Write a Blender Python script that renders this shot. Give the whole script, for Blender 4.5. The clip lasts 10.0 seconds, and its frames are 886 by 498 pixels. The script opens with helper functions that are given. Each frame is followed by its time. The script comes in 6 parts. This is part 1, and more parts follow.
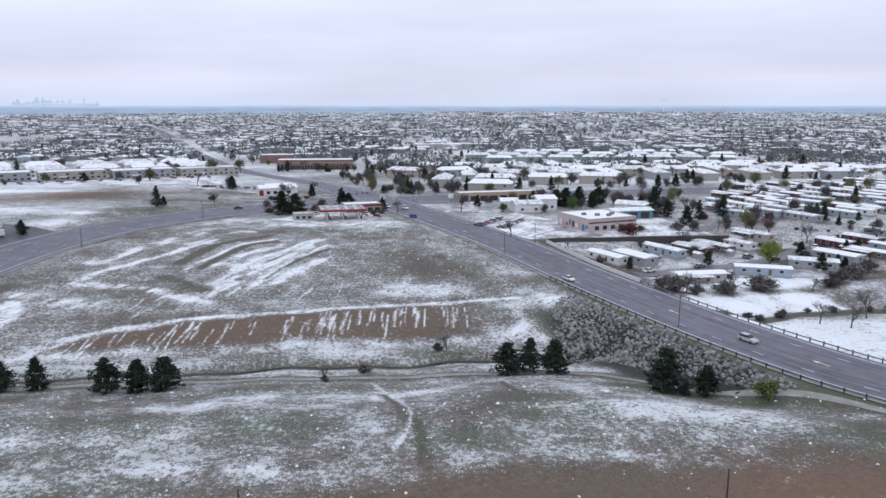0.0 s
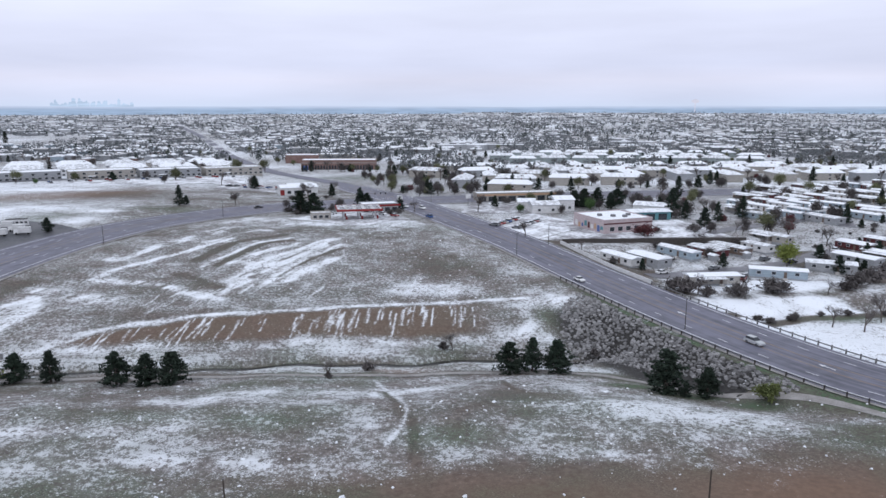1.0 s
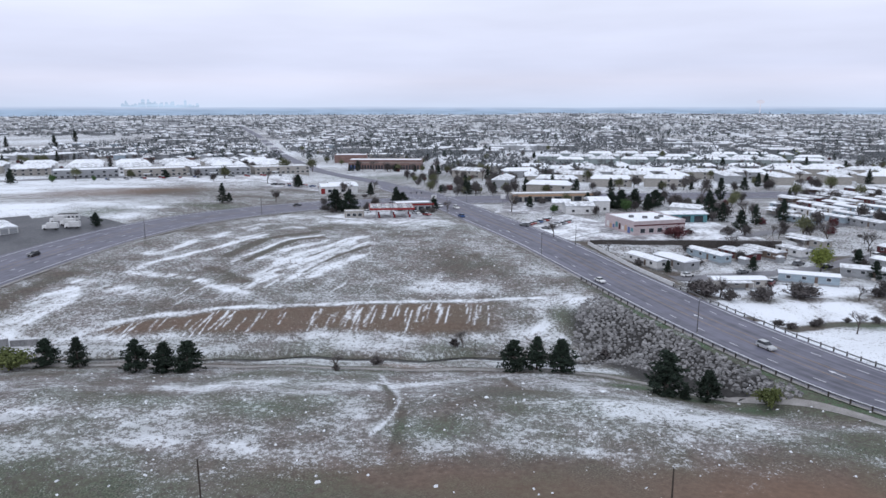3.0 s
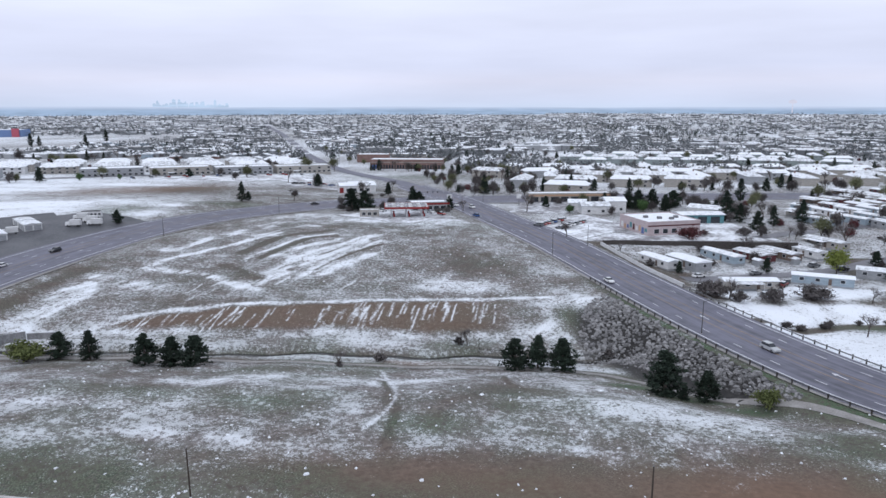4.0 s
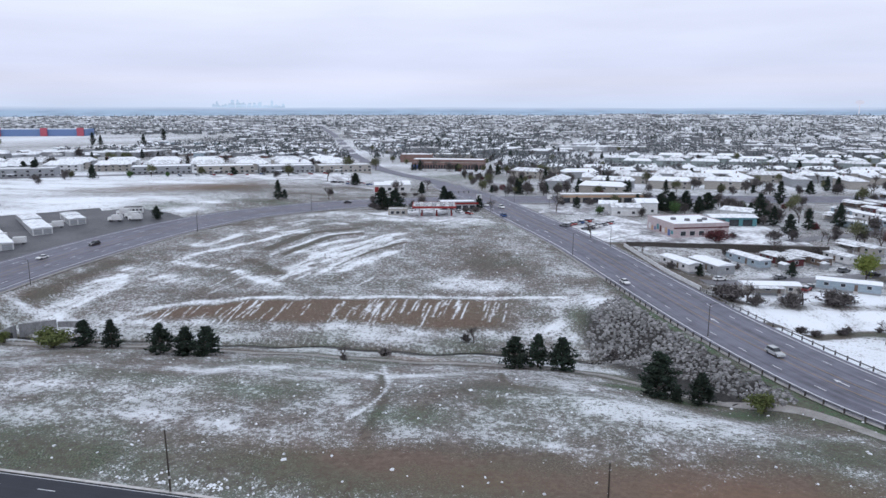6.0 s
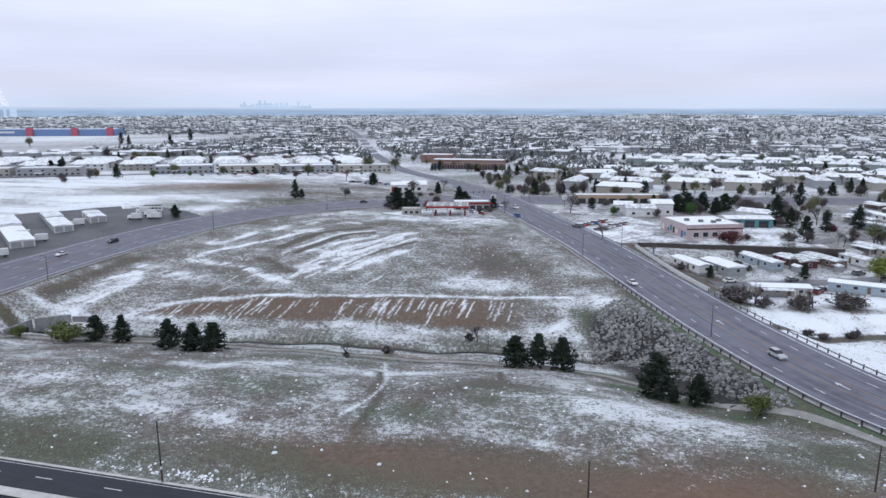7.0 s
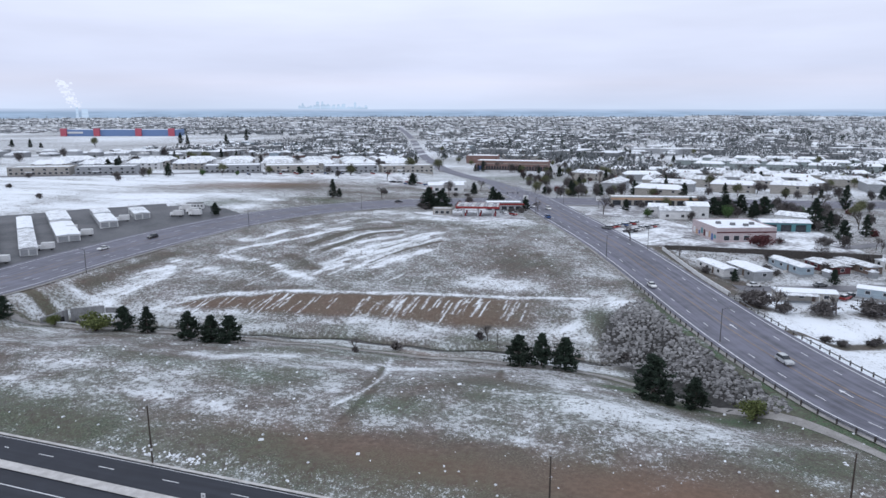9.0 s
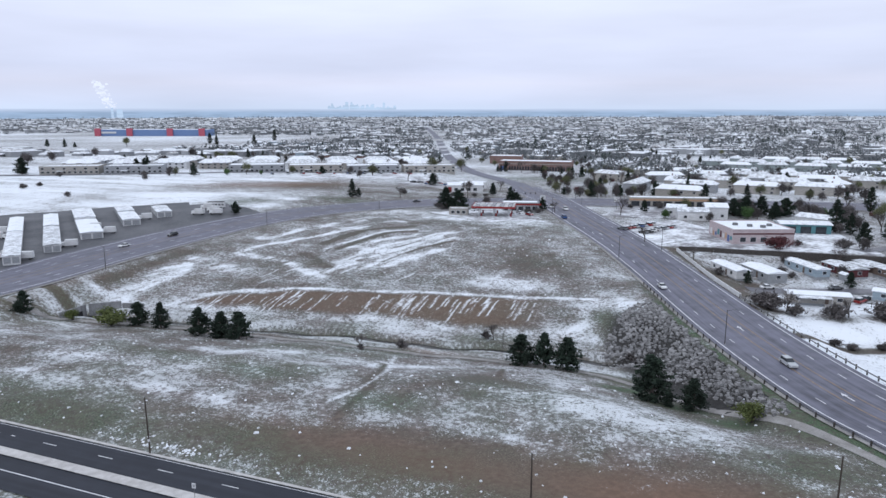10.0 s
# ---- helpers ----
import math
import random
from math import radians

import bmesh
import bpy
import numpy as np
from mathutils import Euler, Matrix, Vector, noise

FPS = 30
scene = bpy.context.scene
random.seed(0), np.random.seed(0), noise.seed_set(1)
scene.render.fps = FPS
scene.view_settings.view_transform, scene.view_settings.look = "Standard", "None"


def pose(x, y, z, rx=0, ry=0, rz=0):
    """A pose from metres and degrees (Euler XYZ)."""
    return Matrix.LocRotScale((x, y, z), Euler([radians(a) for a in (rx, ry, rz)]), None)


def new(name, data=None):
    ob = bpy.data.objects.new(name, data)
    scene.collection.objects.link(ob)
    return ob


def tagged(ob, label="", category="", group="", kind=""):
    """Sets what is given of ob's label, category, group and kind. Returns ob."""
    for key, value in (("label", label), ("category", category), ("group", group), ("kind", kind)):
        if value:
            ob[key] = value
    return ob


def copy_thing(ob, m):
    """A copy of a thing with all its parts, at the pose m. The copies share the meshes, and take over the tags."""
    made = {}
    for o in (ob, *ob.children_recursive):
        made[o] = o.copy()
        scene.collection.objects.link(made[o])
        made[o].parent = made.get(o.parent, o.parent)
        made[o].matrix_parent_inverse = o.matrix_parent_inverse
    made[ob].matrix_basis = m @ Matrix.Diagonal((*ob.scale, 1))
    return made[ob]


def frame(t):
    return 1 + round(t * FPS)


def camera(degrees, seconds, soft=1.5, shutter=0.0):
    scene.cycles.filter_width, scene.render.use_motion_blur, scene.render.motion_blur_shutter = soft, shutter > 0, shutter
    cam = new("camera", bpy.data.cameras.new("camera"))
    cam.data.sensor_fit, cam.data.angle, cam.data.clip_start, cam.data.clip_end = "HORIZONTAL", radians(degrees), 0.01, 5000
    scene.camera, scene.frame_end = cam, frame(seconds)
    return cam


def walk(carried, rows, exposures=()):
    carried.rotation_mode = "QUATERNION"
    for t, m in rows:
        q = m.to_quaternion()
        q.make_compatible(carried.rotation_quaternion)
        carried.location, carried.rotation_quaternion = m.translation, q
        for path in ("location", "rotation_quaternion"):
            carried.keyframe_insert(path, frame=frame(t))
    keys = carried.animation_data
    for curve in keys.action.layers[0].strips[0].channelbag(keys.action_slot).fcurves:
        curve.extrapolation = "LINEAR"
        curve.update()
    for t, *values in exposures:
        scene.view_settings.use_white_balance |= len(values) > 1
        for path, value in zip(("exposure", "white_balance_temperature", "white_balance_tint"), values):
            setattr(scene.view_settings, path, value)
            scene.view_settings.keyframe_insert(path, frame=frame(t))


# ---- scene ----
cam = camera(63.6, 10.0)
METRES, EYE, TILT, LEAN, TURN = 60.0, 60.0, -11.3, 0.0, 0.0
ROWS = [
    (0.0, 0.0, 0.0, 0.0, -0.0, 0.0, -0.0),
    (0.5, 0.048, -0.0108, -0.0025, 1.13, 0.03, -0.22),
    (1.0, 0.0964, -0.0204, -0.0045, 2.26, 0.04, -0.44),
    (1.5, 0.142, -0.0284, -0.0066, 3.32, 0.05, -0.66),
    (2.0, 0.1909, -0.036, -0.009, 4.45, 0.04, -0.89),
    (2.5, 0.243, -0.043, -0.0111, 5.64, 0.04, -1.12),
    (4.0, 0.3912, -0.0588, -0.0169, 8.9, -0.03, -1.77),
    (4.5, 0.4404, -0.0622, -0.0181, 9.94, -0.06, -1.98),
    (5.0, 0.4897, -0.0646, -0.0186, 10.96, -0.09, -2.19),
    (5.5, 0.5419, -0.066, -0.0191, 12.03, -0.12, -2.42),
    (7.0, 0.6908, -0.0633, -0.0201, 15.11, -0.22, -3.03),
    (7.5, 0.7376, -0.061, -0.0198, 16.13, -0.26, -3.22),
    (8.0, 0.7904, -0.0574, -0.0194, 17.3, -0.29, -3.44),
    (8.5, 0.8409, -0.0531, -0.0182, 18.39, -0.34, -3.63),
    (9.0, 0.8913, -0.0479, -0.0174, 19.51, -0.4, -3.84),
    (9.5, 0.9421, -0.0418, -0.016, 20.64, -0.47, -4.04),
    (10.0, 0.993, -0.0343, -0.0148, 21.79, -0.54, -4.24),
]
walk(cam, [(t, pose(0, 0, EYE, TILT, LEAN, TURN) @ pose(METRES * x, METRES * y, METRES * z, 90 + pitch, roll, yaw)) for t, x, y, z, yaw, pitch, roll in ROWS],
     [(0.0, 0.10, 6080, 10), (10.0, 0.10, 5950, 8)])

# ---- overcast sky and a weak, wide sun ----
world = bpy.data.worlds.new("overcast_sky")
scene.world = world
world.use_nodes = True
wn, wl = world.node_tree.nodes, world.node_tree.links
wn.clear()
w_out, w_bg = wn.new("ShaderNodeOutputWorld"), wn.new("ShaderNodeBackground")
w_sky, w_tc, w_sep = wn.new("ShaderNodeTexSky"), wn.new("ShaderNodeTexCoord"), wn.new("ShaderNodeSeparateXYZ")
w_ramp, w_map, w_noise, w_mix, w_add = (wn.new("ShaderNodeValToRGB"), wn.new("ShaderNodeMapping"), wn.new("ShaderNodeTexNoise"),
                                        wn.new("ShaderNodeMix"), wn.new("ShaderNodeMix"))
w_sky.sky_type, w_sky.sun_disc = "NISHITA", False
w_sky.sun_elevation, w_sky.sun_rotation = radians(48), radians(200)
w_sky.air_density, w_sky.dust_density = 1.0, 4.0
wl.new(w_tc.outputs["Generated"], w_sep.inputs[0])
wl.new(w_sep.outputs["Z"], w_ramp.inputs[0])
CLOUD = [(0.0, (0.64, 0.70, 0.83)), (0.010, (0.66, 0.69, 0.82)), (0.035, (0.74, 0.73, 0.84)), (0.055, (0.70, 0.71, 0.84)),
         (0.11, (0.76, 0.765, 0.89)), (0.17, (0.86, 0.87, 0.965)), (0.32, (0.92, 0.93, 1.0)), (1.0, (0.84, 0.88, 0.97))]
while len(w_ramp.color_ramp.elements) < len(CLOUD):
    w_ramp.color_ramp.elements.new(0.5)
for e, (p, c) in zip(w_ramp.color_ramp.elements, CLOUD):
    e.position, e.color = p, (*c, 1)
wl.new(w_tc.outputs["Generated"], w_map.inputs[0])
w_map.inputs["Scale"].default_value = (1.6, 1.6, 11.0)
wl.new(w_map.outputs[0], w_noise.inputs["Vector"])
w_noise.inputs["Scale"].default_value, w_noise.inputs["Detail"].default_value = 1.7, 5.0
w_lev = wn.new("ShaderNodeMapRange")
w_lev.inputs["From Min"].default_value, w_lev.inputs["From Max"].default_value = 0.3, 0.7
w_lev.inputs["To Min"].default_value, w_lev.inputs["To Max"].default_value = 0.925, 1.075
wl.new(w_noise.outputs[0], w_lev.inputs["Value"])
w_mix.data_type, w_mix.blend_type = "RGBA", "MULTIPLY"
w_mix.inputs["Factor"].default_value = 1.0
wl.new(w_ramp.outputs[0], w_mix.inputs["A"])
wl.new(w_lev.outputs[0], w_mix.inputs["B"])
w_skymul = wn.new("ShaderNodeMix")
w_skymul.data_type, w_skymul.blend_type = "RGBA", "MULTIPLY"
w_skymul.inputs["Factor"].default_value = 1.0
wl.new(w_sky.outputs[0], w_skymul.inputs["A"])
w_skymul.inputs["B"].default_value = (0.05, 0.05, 0.05, 1)
w_add.data_type, w_add.blend_type = "RGBA", "MIX"
w_add.inputs["Factor"].default_value = 0.94
wl.new(w_skymul.outputs["Result"], w_add.inputs["A"])
wl.new(w_mix.outputs["Result"], w_add.inputs["B"])
wl.new(w_add.outputs["Result"], w_bg.inputs["Color"])
w_bg.inputs["Strength"].default_value = 1.03
wl.new(w_bg.outputs[0], w_out.inputs[0])

sun = new("sun", bpy.data.lights.new("sun", "SUN"))
sun.data.energy, sun.data.angle, sun.data.color = 0.55, radians(25), (1.0, 0.97, 0.93)
sun.rotation_euler = (radians(42), 0, radians(-20))


# ---- materials ----
def shader(name, rough=0.85, metal=0.0):
    m = bpy.data.materials.new(name)
    m.use_nodes = True
    b = m.node_tree.nodes["Principled BSDF"]
    b.inputs["Roughness"].default_value, b.inputs["Metallic"].default_value = rough, metal
    b.inputs["Specular IOR Level"].default_value = 0.3
    return m, m.node_tree.nodes, m.node_tree.links, b


def rgba(c):
    return (*c, 1.0)


def noise_node(n, l, scale, detail=4.0, stretch=None, source="Object"):
    tc, tex = n.new("ShaderNodeTexCoord"), n.new("ShaderNodeTexNoise")
    tex.inputs["Scale"].default_value, tex.inputs["Detail"].default_value = scale, detail
    if stretch:
        mp = n.new("ShaderNodeMapping")
        mp.inputs["Scale"].default_value = stretch
        l.new(tc.outputs[source], mp.inputs[0])
        l.new(mp.outputs[0], tex.inputs["Vector"])
    else:
        l.new(tc.outputs[source], tex.inputs["Vector"])
    return tex.outputs[0]


def mixed(n, l, fac, a, b):
    m = n.new("ShaderNodeMix")
    m.data_type = "RGBA"
    for key, v in (("Factor", fac), ("A", a), ("B", b)):
        if hasattr(v, "is_output"):
            l.new(v, m.inputs[key])
        else:
            m.inputs[key].default_value = v if key == "Factor" else rgba(v)
    return m.outputs["Result"]


def maths(n, l, op, a, b=0.0, c=None):
    m = n.new("ShaderNodeMath")
    m.operation = op
    for i, v in enumerate((a, b) if c is None else (a, b, c)):
        if hasattr(v, "is_output"):
            l.new(v, m.inputs[i])
        else:
            m.inputs[i].default_value = v
    return m.outputs[0]


def ramped(n, l, v, lo, hi, a=0.0, b=1.0):
    m = n.new("ShaderNodeMapRange")
    m.interpolation_type = "SMOOTHSTEP"
    l.new(v, m.inputs["Value"])
    for k, x in (("From Min", lo), ("From Max", hi), ("To Min", a), ("To Max", b)):
        m.inputs[k].default_value = x
    return m.outputs[0]


def bumped(n, l, b, height, strength=0.4, distance=0.05):
    k = n.new("ShaderNodeBump")
    k.inputs["Strength"].default_value, k.inputs["Distance"].default_value = strength, distance
    l.new(height, k.inputs["Height"])
    l.new(k.outputs[0], b.inputs["Normal"])


def plain(name, c1, c2, scale=1.5, rough=0.8, metal=0.0, fine=14.0, vary=0.0, bump=0.3, stretch=None):
    """Two colours mixed by coarse and fine grain, with a little relief; vary: difference from thing to thing."""
    m, n, l, b = shader(name, rough, metal)
    coarse, grain = noise_node(n, l, scale, 4, stretch), noise_node(n, l, fine, 3)
    f = maths(n, l, "MULTIPLY_ADD", grain, 0.45, maths(n, l, "MULTIPLY", coarse, 0.6))
    col = mixed(n, l, ramped(n, l, f, 0.32, 0.72), c1, c2)
    if vary:
        hsv, info = n.new("ShaderNodeHueSaturation"), n.new("ShaderNodeObjectInfo")
        l.new(maths(n, l, "MULTIPLY_ADD", info.outputs["Random"], 2 * vary, 1 - vary), hsv.inputs["Value"])
        l.new(col, hsv.inputs["Color"])
        col = hsv.outputs[0]
    l.new(col, b.inputs["Base Color"])
    if bump:
        bumped(n, l, b, grain, bump, 0.03)
    return m


def snow_on(name, under, cover, scale=0.5, fine=3.0):
    """Snow lying over a darker surface, with thin and bare places."""
    m, n, l, b = shader(name, 0.7)
    f = maths(n, l, "MULTIPLY_ADD", noise_node(n, l, fine, 4), 0.45, maths(n, l, "MULTIPLY", noise_node(n, l, scale, 3), 0.55))
    info = n.new("ShaderNodeObjectInfo")
    f = maths(n, l, "ADD", f, maths(n, l, "MULTIPLY_ADD", info.outputs["Random"], 0.16, -0.08))
    col = mixed(n, l, ramped(n, l, f, 0.9 - cover, 1.16 - cover), under, (0.80, 0.82, 0.86))
    l.new(col, b.inputs["Base Color"])
    bumped(n, l, b, f, 0.3, 0.05)
    return m


def ground_material():
    m, n, l, b = shader("snow_dusted_grassland", 0.9)

    def attr(name):
        a = n.new("ShaderNodeAttribute")
        a.attribute_name = name
        return a.outputs["Fac"]
    fine, mid, tuft, crumb = noise_node(n, l, 1.1, 5), noise_node(n, l, 0.16, 6), noise_node(n, l, 3.6, 4), noise_node(n, l, 0.5, 4, (0.5, 1.0, 1.0))
    soil = mixed(n, l, ramped(n, l, fine, 0.3, 0.7), (0.074, 0.061, 0.053), (0.142, 0.117, 0.101))
    straw = mixed(n, l, ramped(n, l, tuft, 0.35, 0.7), (0.057, 0.055, 0.049), (0.162, 0.149, 0.124))
    earth = mixed(n, l, ramped(n, l, mid, 0.38, 0.62), soil, straw)
    earth = mixed(n, l, attr("orange"), earth, mixed(n, l, fine, (0.105, 0.068, 0.048), (0.205, 0.130, 0.092)))
    green = mixed(n, l, ramped(n, l, tuft, 0.3, 0.7), (0.038, 0.060, 0.034), (0.102, 0.146, 0.084))
    gf = maths(n, l, "MULTIPLY", attr("green"), ramped(n, l, fine, 0.25, 0.6))
    earth = mixed(n, l, gf, earth, green)
    # shade between the bank stones, put into the earth colour
    earth = mixed(n, l, attr("gap_shade"), earth, mixed(n, l, tuft, (0.018, 0.017, 0.017), (0.060, 0.056, 0.054)))
    f = maths(n, l, "MULTIPLY_ADD", fine, 0.34, maths(n, l, "MULTIPLY", tuft, 0.34))
    f = maths(n, l, "MULTIPLY_ADD", mid, 0.16, maths(n, l, "MULTIPLY_ADD", crumb, 0.16, f))
    f = maths(n, l, "MULTIPLY_ADD", f, 1.75, -0.375)
    lim = maths(n, l, "SUBTRACT", 1.0, attr("snow"))
    d = maths(n, l, "SUBTRACT", f, maths(n, l, "MULTIPLY_ADD", lim, 0.46, 0.275))
    thin = ramped(n, l, attr("snow"), 0.5, 0.9, 0.50, 1.0)
    cover = maths(n, l, "MULTIPLY", ramped(n, l, d, -0.06, 0.09), thin)
    flecks = maths(n, l, "MULTIPLY", ramped(n, l, noise_node(n, l, 2.9, 3), 0.60, 0.70), ramped(n, l, attr("snow"), 0.02, 0.45, 0.0, 0.62))
    cover = maths(n, l, "MAXIMUM", cover, flecks)
    dust = maths(n, l, "MULTIPLY", ramped(n, l, fine, 0.25, 0.7, 0.35, 1.0), ramped(n, l, attr("snow"), 0.12, 0.62, 0.0, 0.17))
    cover = maths(n, l, "MAXIMUM", cover, dust)
    col = mixed(n, l, cover, earth, (0.78, 0.805, 0.85))
    l.new(col, b.inputs["Base Color"])
    bumped(n, l, b, maths(n, l, "ADD", fine, tuft), 0.5, 0.25)
    return m


def asphalt_material(name, dark, light, wear, rough):
    """Damp old asphalt with wheel tracks and seams that run along the road."""
    m, n, l, b = shader(name, rough)
    b.inputs["Specular IOR Level"].default_value = 0.5
    a, c = n.new("ShaderNodeAttribute"), n.new("ShaderNodeAttribute")
    a.attribute_name, c.attribute_name = "along", "across"
    v = n.new("ShaderNodeCombineXYZ")
    l.new(maths(n, l, "MULTIPLY", a.outputs["Fac"], 0.025), v.inputs[0])
    l.new(maths(n, l, "MULTIPLY", c.outputs["Fac"], 0.9), v.inputs[1])
    t = n.new("ShaderNodeTexNoise")
    t.inputs["Scale"].default_value, t.inputs["Detail"].default_value = 1.0, 4.0
    l.new(v.outputs[0], t.inputs["Vector"])
    f = maths(n, l, "MULTIPLY_ADD", noise_node(n, l, 0.3, 5), 0.4, maths(n, l, "MULTIPLY", t.outputs[0], wear))
    col = mixed(n, l, ramped(n, l, f, 0.3, 0.8), dark, light)
    l.new(col, b.inputs["Base Color"])
    bumped(n, l, b, noise_node(n, l, 20, 2), 0.3, 0.01)
    return m


M_GROUND = ground_material()
M_ROAD = asphalt_material("worn_grey_asphalt", (0.032, 0.032, 0.045), (0.140, 0.138, 0.182), 0.85, 0.62)
M_ROAD_NEW = asphalt_material("fresh_dark_asphalt", (0.012, 0.014, 0.022), (0.027, 0.030, 0.043), 0.6, 0.8)
M_LOT = snow_on("slushy_lot_asphalt", (0.20, 0.19, 0.20), 0.50, 0.09, 0.5)
M_STREET = plain("side_street_asphalt", (0.09, 0.088, 0.10), (0.20, 0.195, 0.215), 0.1, 0.5, fine=1.5)
M_YARD = plain("wet_yard_asphalt", (0.045, 0.047, 0.055), (0.115, 0.115, 0.125), 0.08, 0.6, fine=1.2)
M_PAINT = plain("white_road_paint", (0.50, 0.50, 0.52), (0.78, 0.78, 0.80), 1.0, 0.6)
M_YELLOW = plain("yellow_road_paint", (0.20, 0.14, 0.085), (0.34, 0.23, 0.12), 1.0, 0.6)
M_CONCRETE = plain("pale_concrete", (0.36, 0.34, 0.33), (0.56, 0.54, 0.53), 0.7, 0.85)
M_TRAIL = plain("trail_concrete", (0.19, 0.178, 0.17), (0.34, 0.325, 0.315), 0.35, 0.9, fine=4)
M_CULVERT = plain("stained_grey_concrete", (0.13, 0.13, 0.135), (0.30, 0.30, 0.31), 0.5, 0.9, fine=3, stretch=(1, 1, 0.3))
M_ROCK = plain("grey_riprap_stone", (0.10, 0.097, 0.10), (0.31, 0.302, 0.305), 1.1, 0.9, fine=7, vary=0.45, bump=0.6)
M_SNOWROOF = snow_on("snow_covered_roof", (0.30, 0.30, 0.31), 0.62)
M_SNOWTHIN = snow_on("thin_snow_on_shingles", (0.22, 0.20, 0.19), 0.52)
M_STEEL = plain("galvanised_steel", (0.13, 0.13, 0.135), (0.24, 0.24, 0.25), 3.0, 0.5, 0.7)
M_WOODPOLE = plain("weathered_pole_wood", (0.030, 0.024, 0.020), (0.075, 0.060, 0.050), 2.0, 0.9, stretch=(8, 8, 0.5))
M_DARKPOST = plain("dark_post_timber", (0.035, 0.032, 0.030), (0.085, 0.075, 0.070), 3.0, 0.9)
M_GLASS = plain("dark_window_glass", (0.020, 0.023, 0.028), (0.055, 0.060, 0.070), 0.6, 0.12, bump=0)
M_NEEDLE = plain("dark_pine_needles", (0.010, 0.018, 0.014), (0.032, 0.048, 0.032), 1.2, 0.85, vary=0.2, fine=5)
M_BARK = plain("grey_brown_bark", (0.050, 0.040, 0.036), (0.13, 0.108, 0.098), 2.5, 0.95, vary=0.2)
M_TWIG = plain("bare_twigs", (0.060, 0.053, 0.053), (0.150, 0.136, 0.134), 1.0, 0.95, vary=0.3, fine=4)
M_BUD = plain("olive_spring_leaves", (0.070, 0.076, 0.042), (0.17, 0.175, 0.095), 0.9, 0.85, vary=0.25, fine=4)
M_LIME = plain("lime_spring_leaves", (0.10, 0.13, 0.025), (0.24, 0.27, 0.07), 0.9, 0.85, fine=4)
M_OLIVE = plain("yellow_green_shrub_leaves", (0.058, 0.075, 0.026), (0.165, 0.185, 0.065), 0.9, 0.85, vary=0.15, fine=4)
M_PLUM = plain("plum_red_leaves", (0.060, 0.022, 0.026), (0.16, 0.055, 0.060), 0.9, 0.85, vary=0.2, fine=4)
M_GREENLEAF = plain("fresh_green_leaves", (0.030, 0.062, 0.022), (0.090, 0.15, 0.055), 0.9, 0.85, vary=0.2, fine=4)


def wall_paint(name, c):
    return plain(name, tuple(v * 0.72 for v in c), c, 0.5, 0.8, fine=5, bump=0.1, stretch=(1, 1, 3))


M_WHITE = wall_paint("white_siding", (0.68, 0.68, 0.69))
M_GREY = wall_paint("grey_siding", (0.33, 0.34, 0.36))
M_BEIGE = wall_paint("beige_siding", (0.38, 0.36, 0.335))
M_BLUEGREY = wall_paint("blue_grey_siding", (0.33, 0.40, 0.46))
M_MAROON = wall_paint("maroon_siding", (0.10, 0.030, 0.034))
M_BROWNWALL = wall_paint("brown_siding", (0.16, 0.12, 0.10))
M_BRICK = plain("red_brown_brick", (0.15, 0.095, 0.085), (0.25, 0.165, 0.15), 0.4, 0.9, fine=6)
M_PINK = wall_paint("faded_pink_stucco", (0.50, 0.42, 0.43))
M_TEAL = wall_paint("teal_metal_siding", (0.11, 0.25, 0.28))
M_RED = wall_paint("red_canopy_fascia", (0.26, 0.035, 0.036))
M_BLUE = wall_paint("blue_cladding", (0.10, 0.15, 0.33))
# store blue and red, paled to put distance haze into the paint
M_FARBLUE = wall_paint("haze_paled_blue_cladding", (0.17, 0.25, 0.44))
M_FARRED = wall_paint("haze_paled_red_cladding", (0.46, 0.11, 0.15))
M_GREENGREY = wall_paint("green_grey_siding", (0.27, 0.31, 0.31))
M_ORANGE = wall_paint("orange_fascia", (0.50, 0.33, 0.22))
M_BLACK = plain("black_rubber", (0.012, 0.012, 0.013), (0.03, 0.03, 0.032), 3.0, 0.8)
M_WATER = plain("dark_creek_water", (0.018, 0.018, 0.017), (0.045, 0.043, 0.040), 0.6, 0.15)
WALLS = [M_WHITE, M_GREY, M_BEIGE, M_BLUEGREY, M_BROWNWALL, M_WHITE, M_BEIGE, M_BRICK]


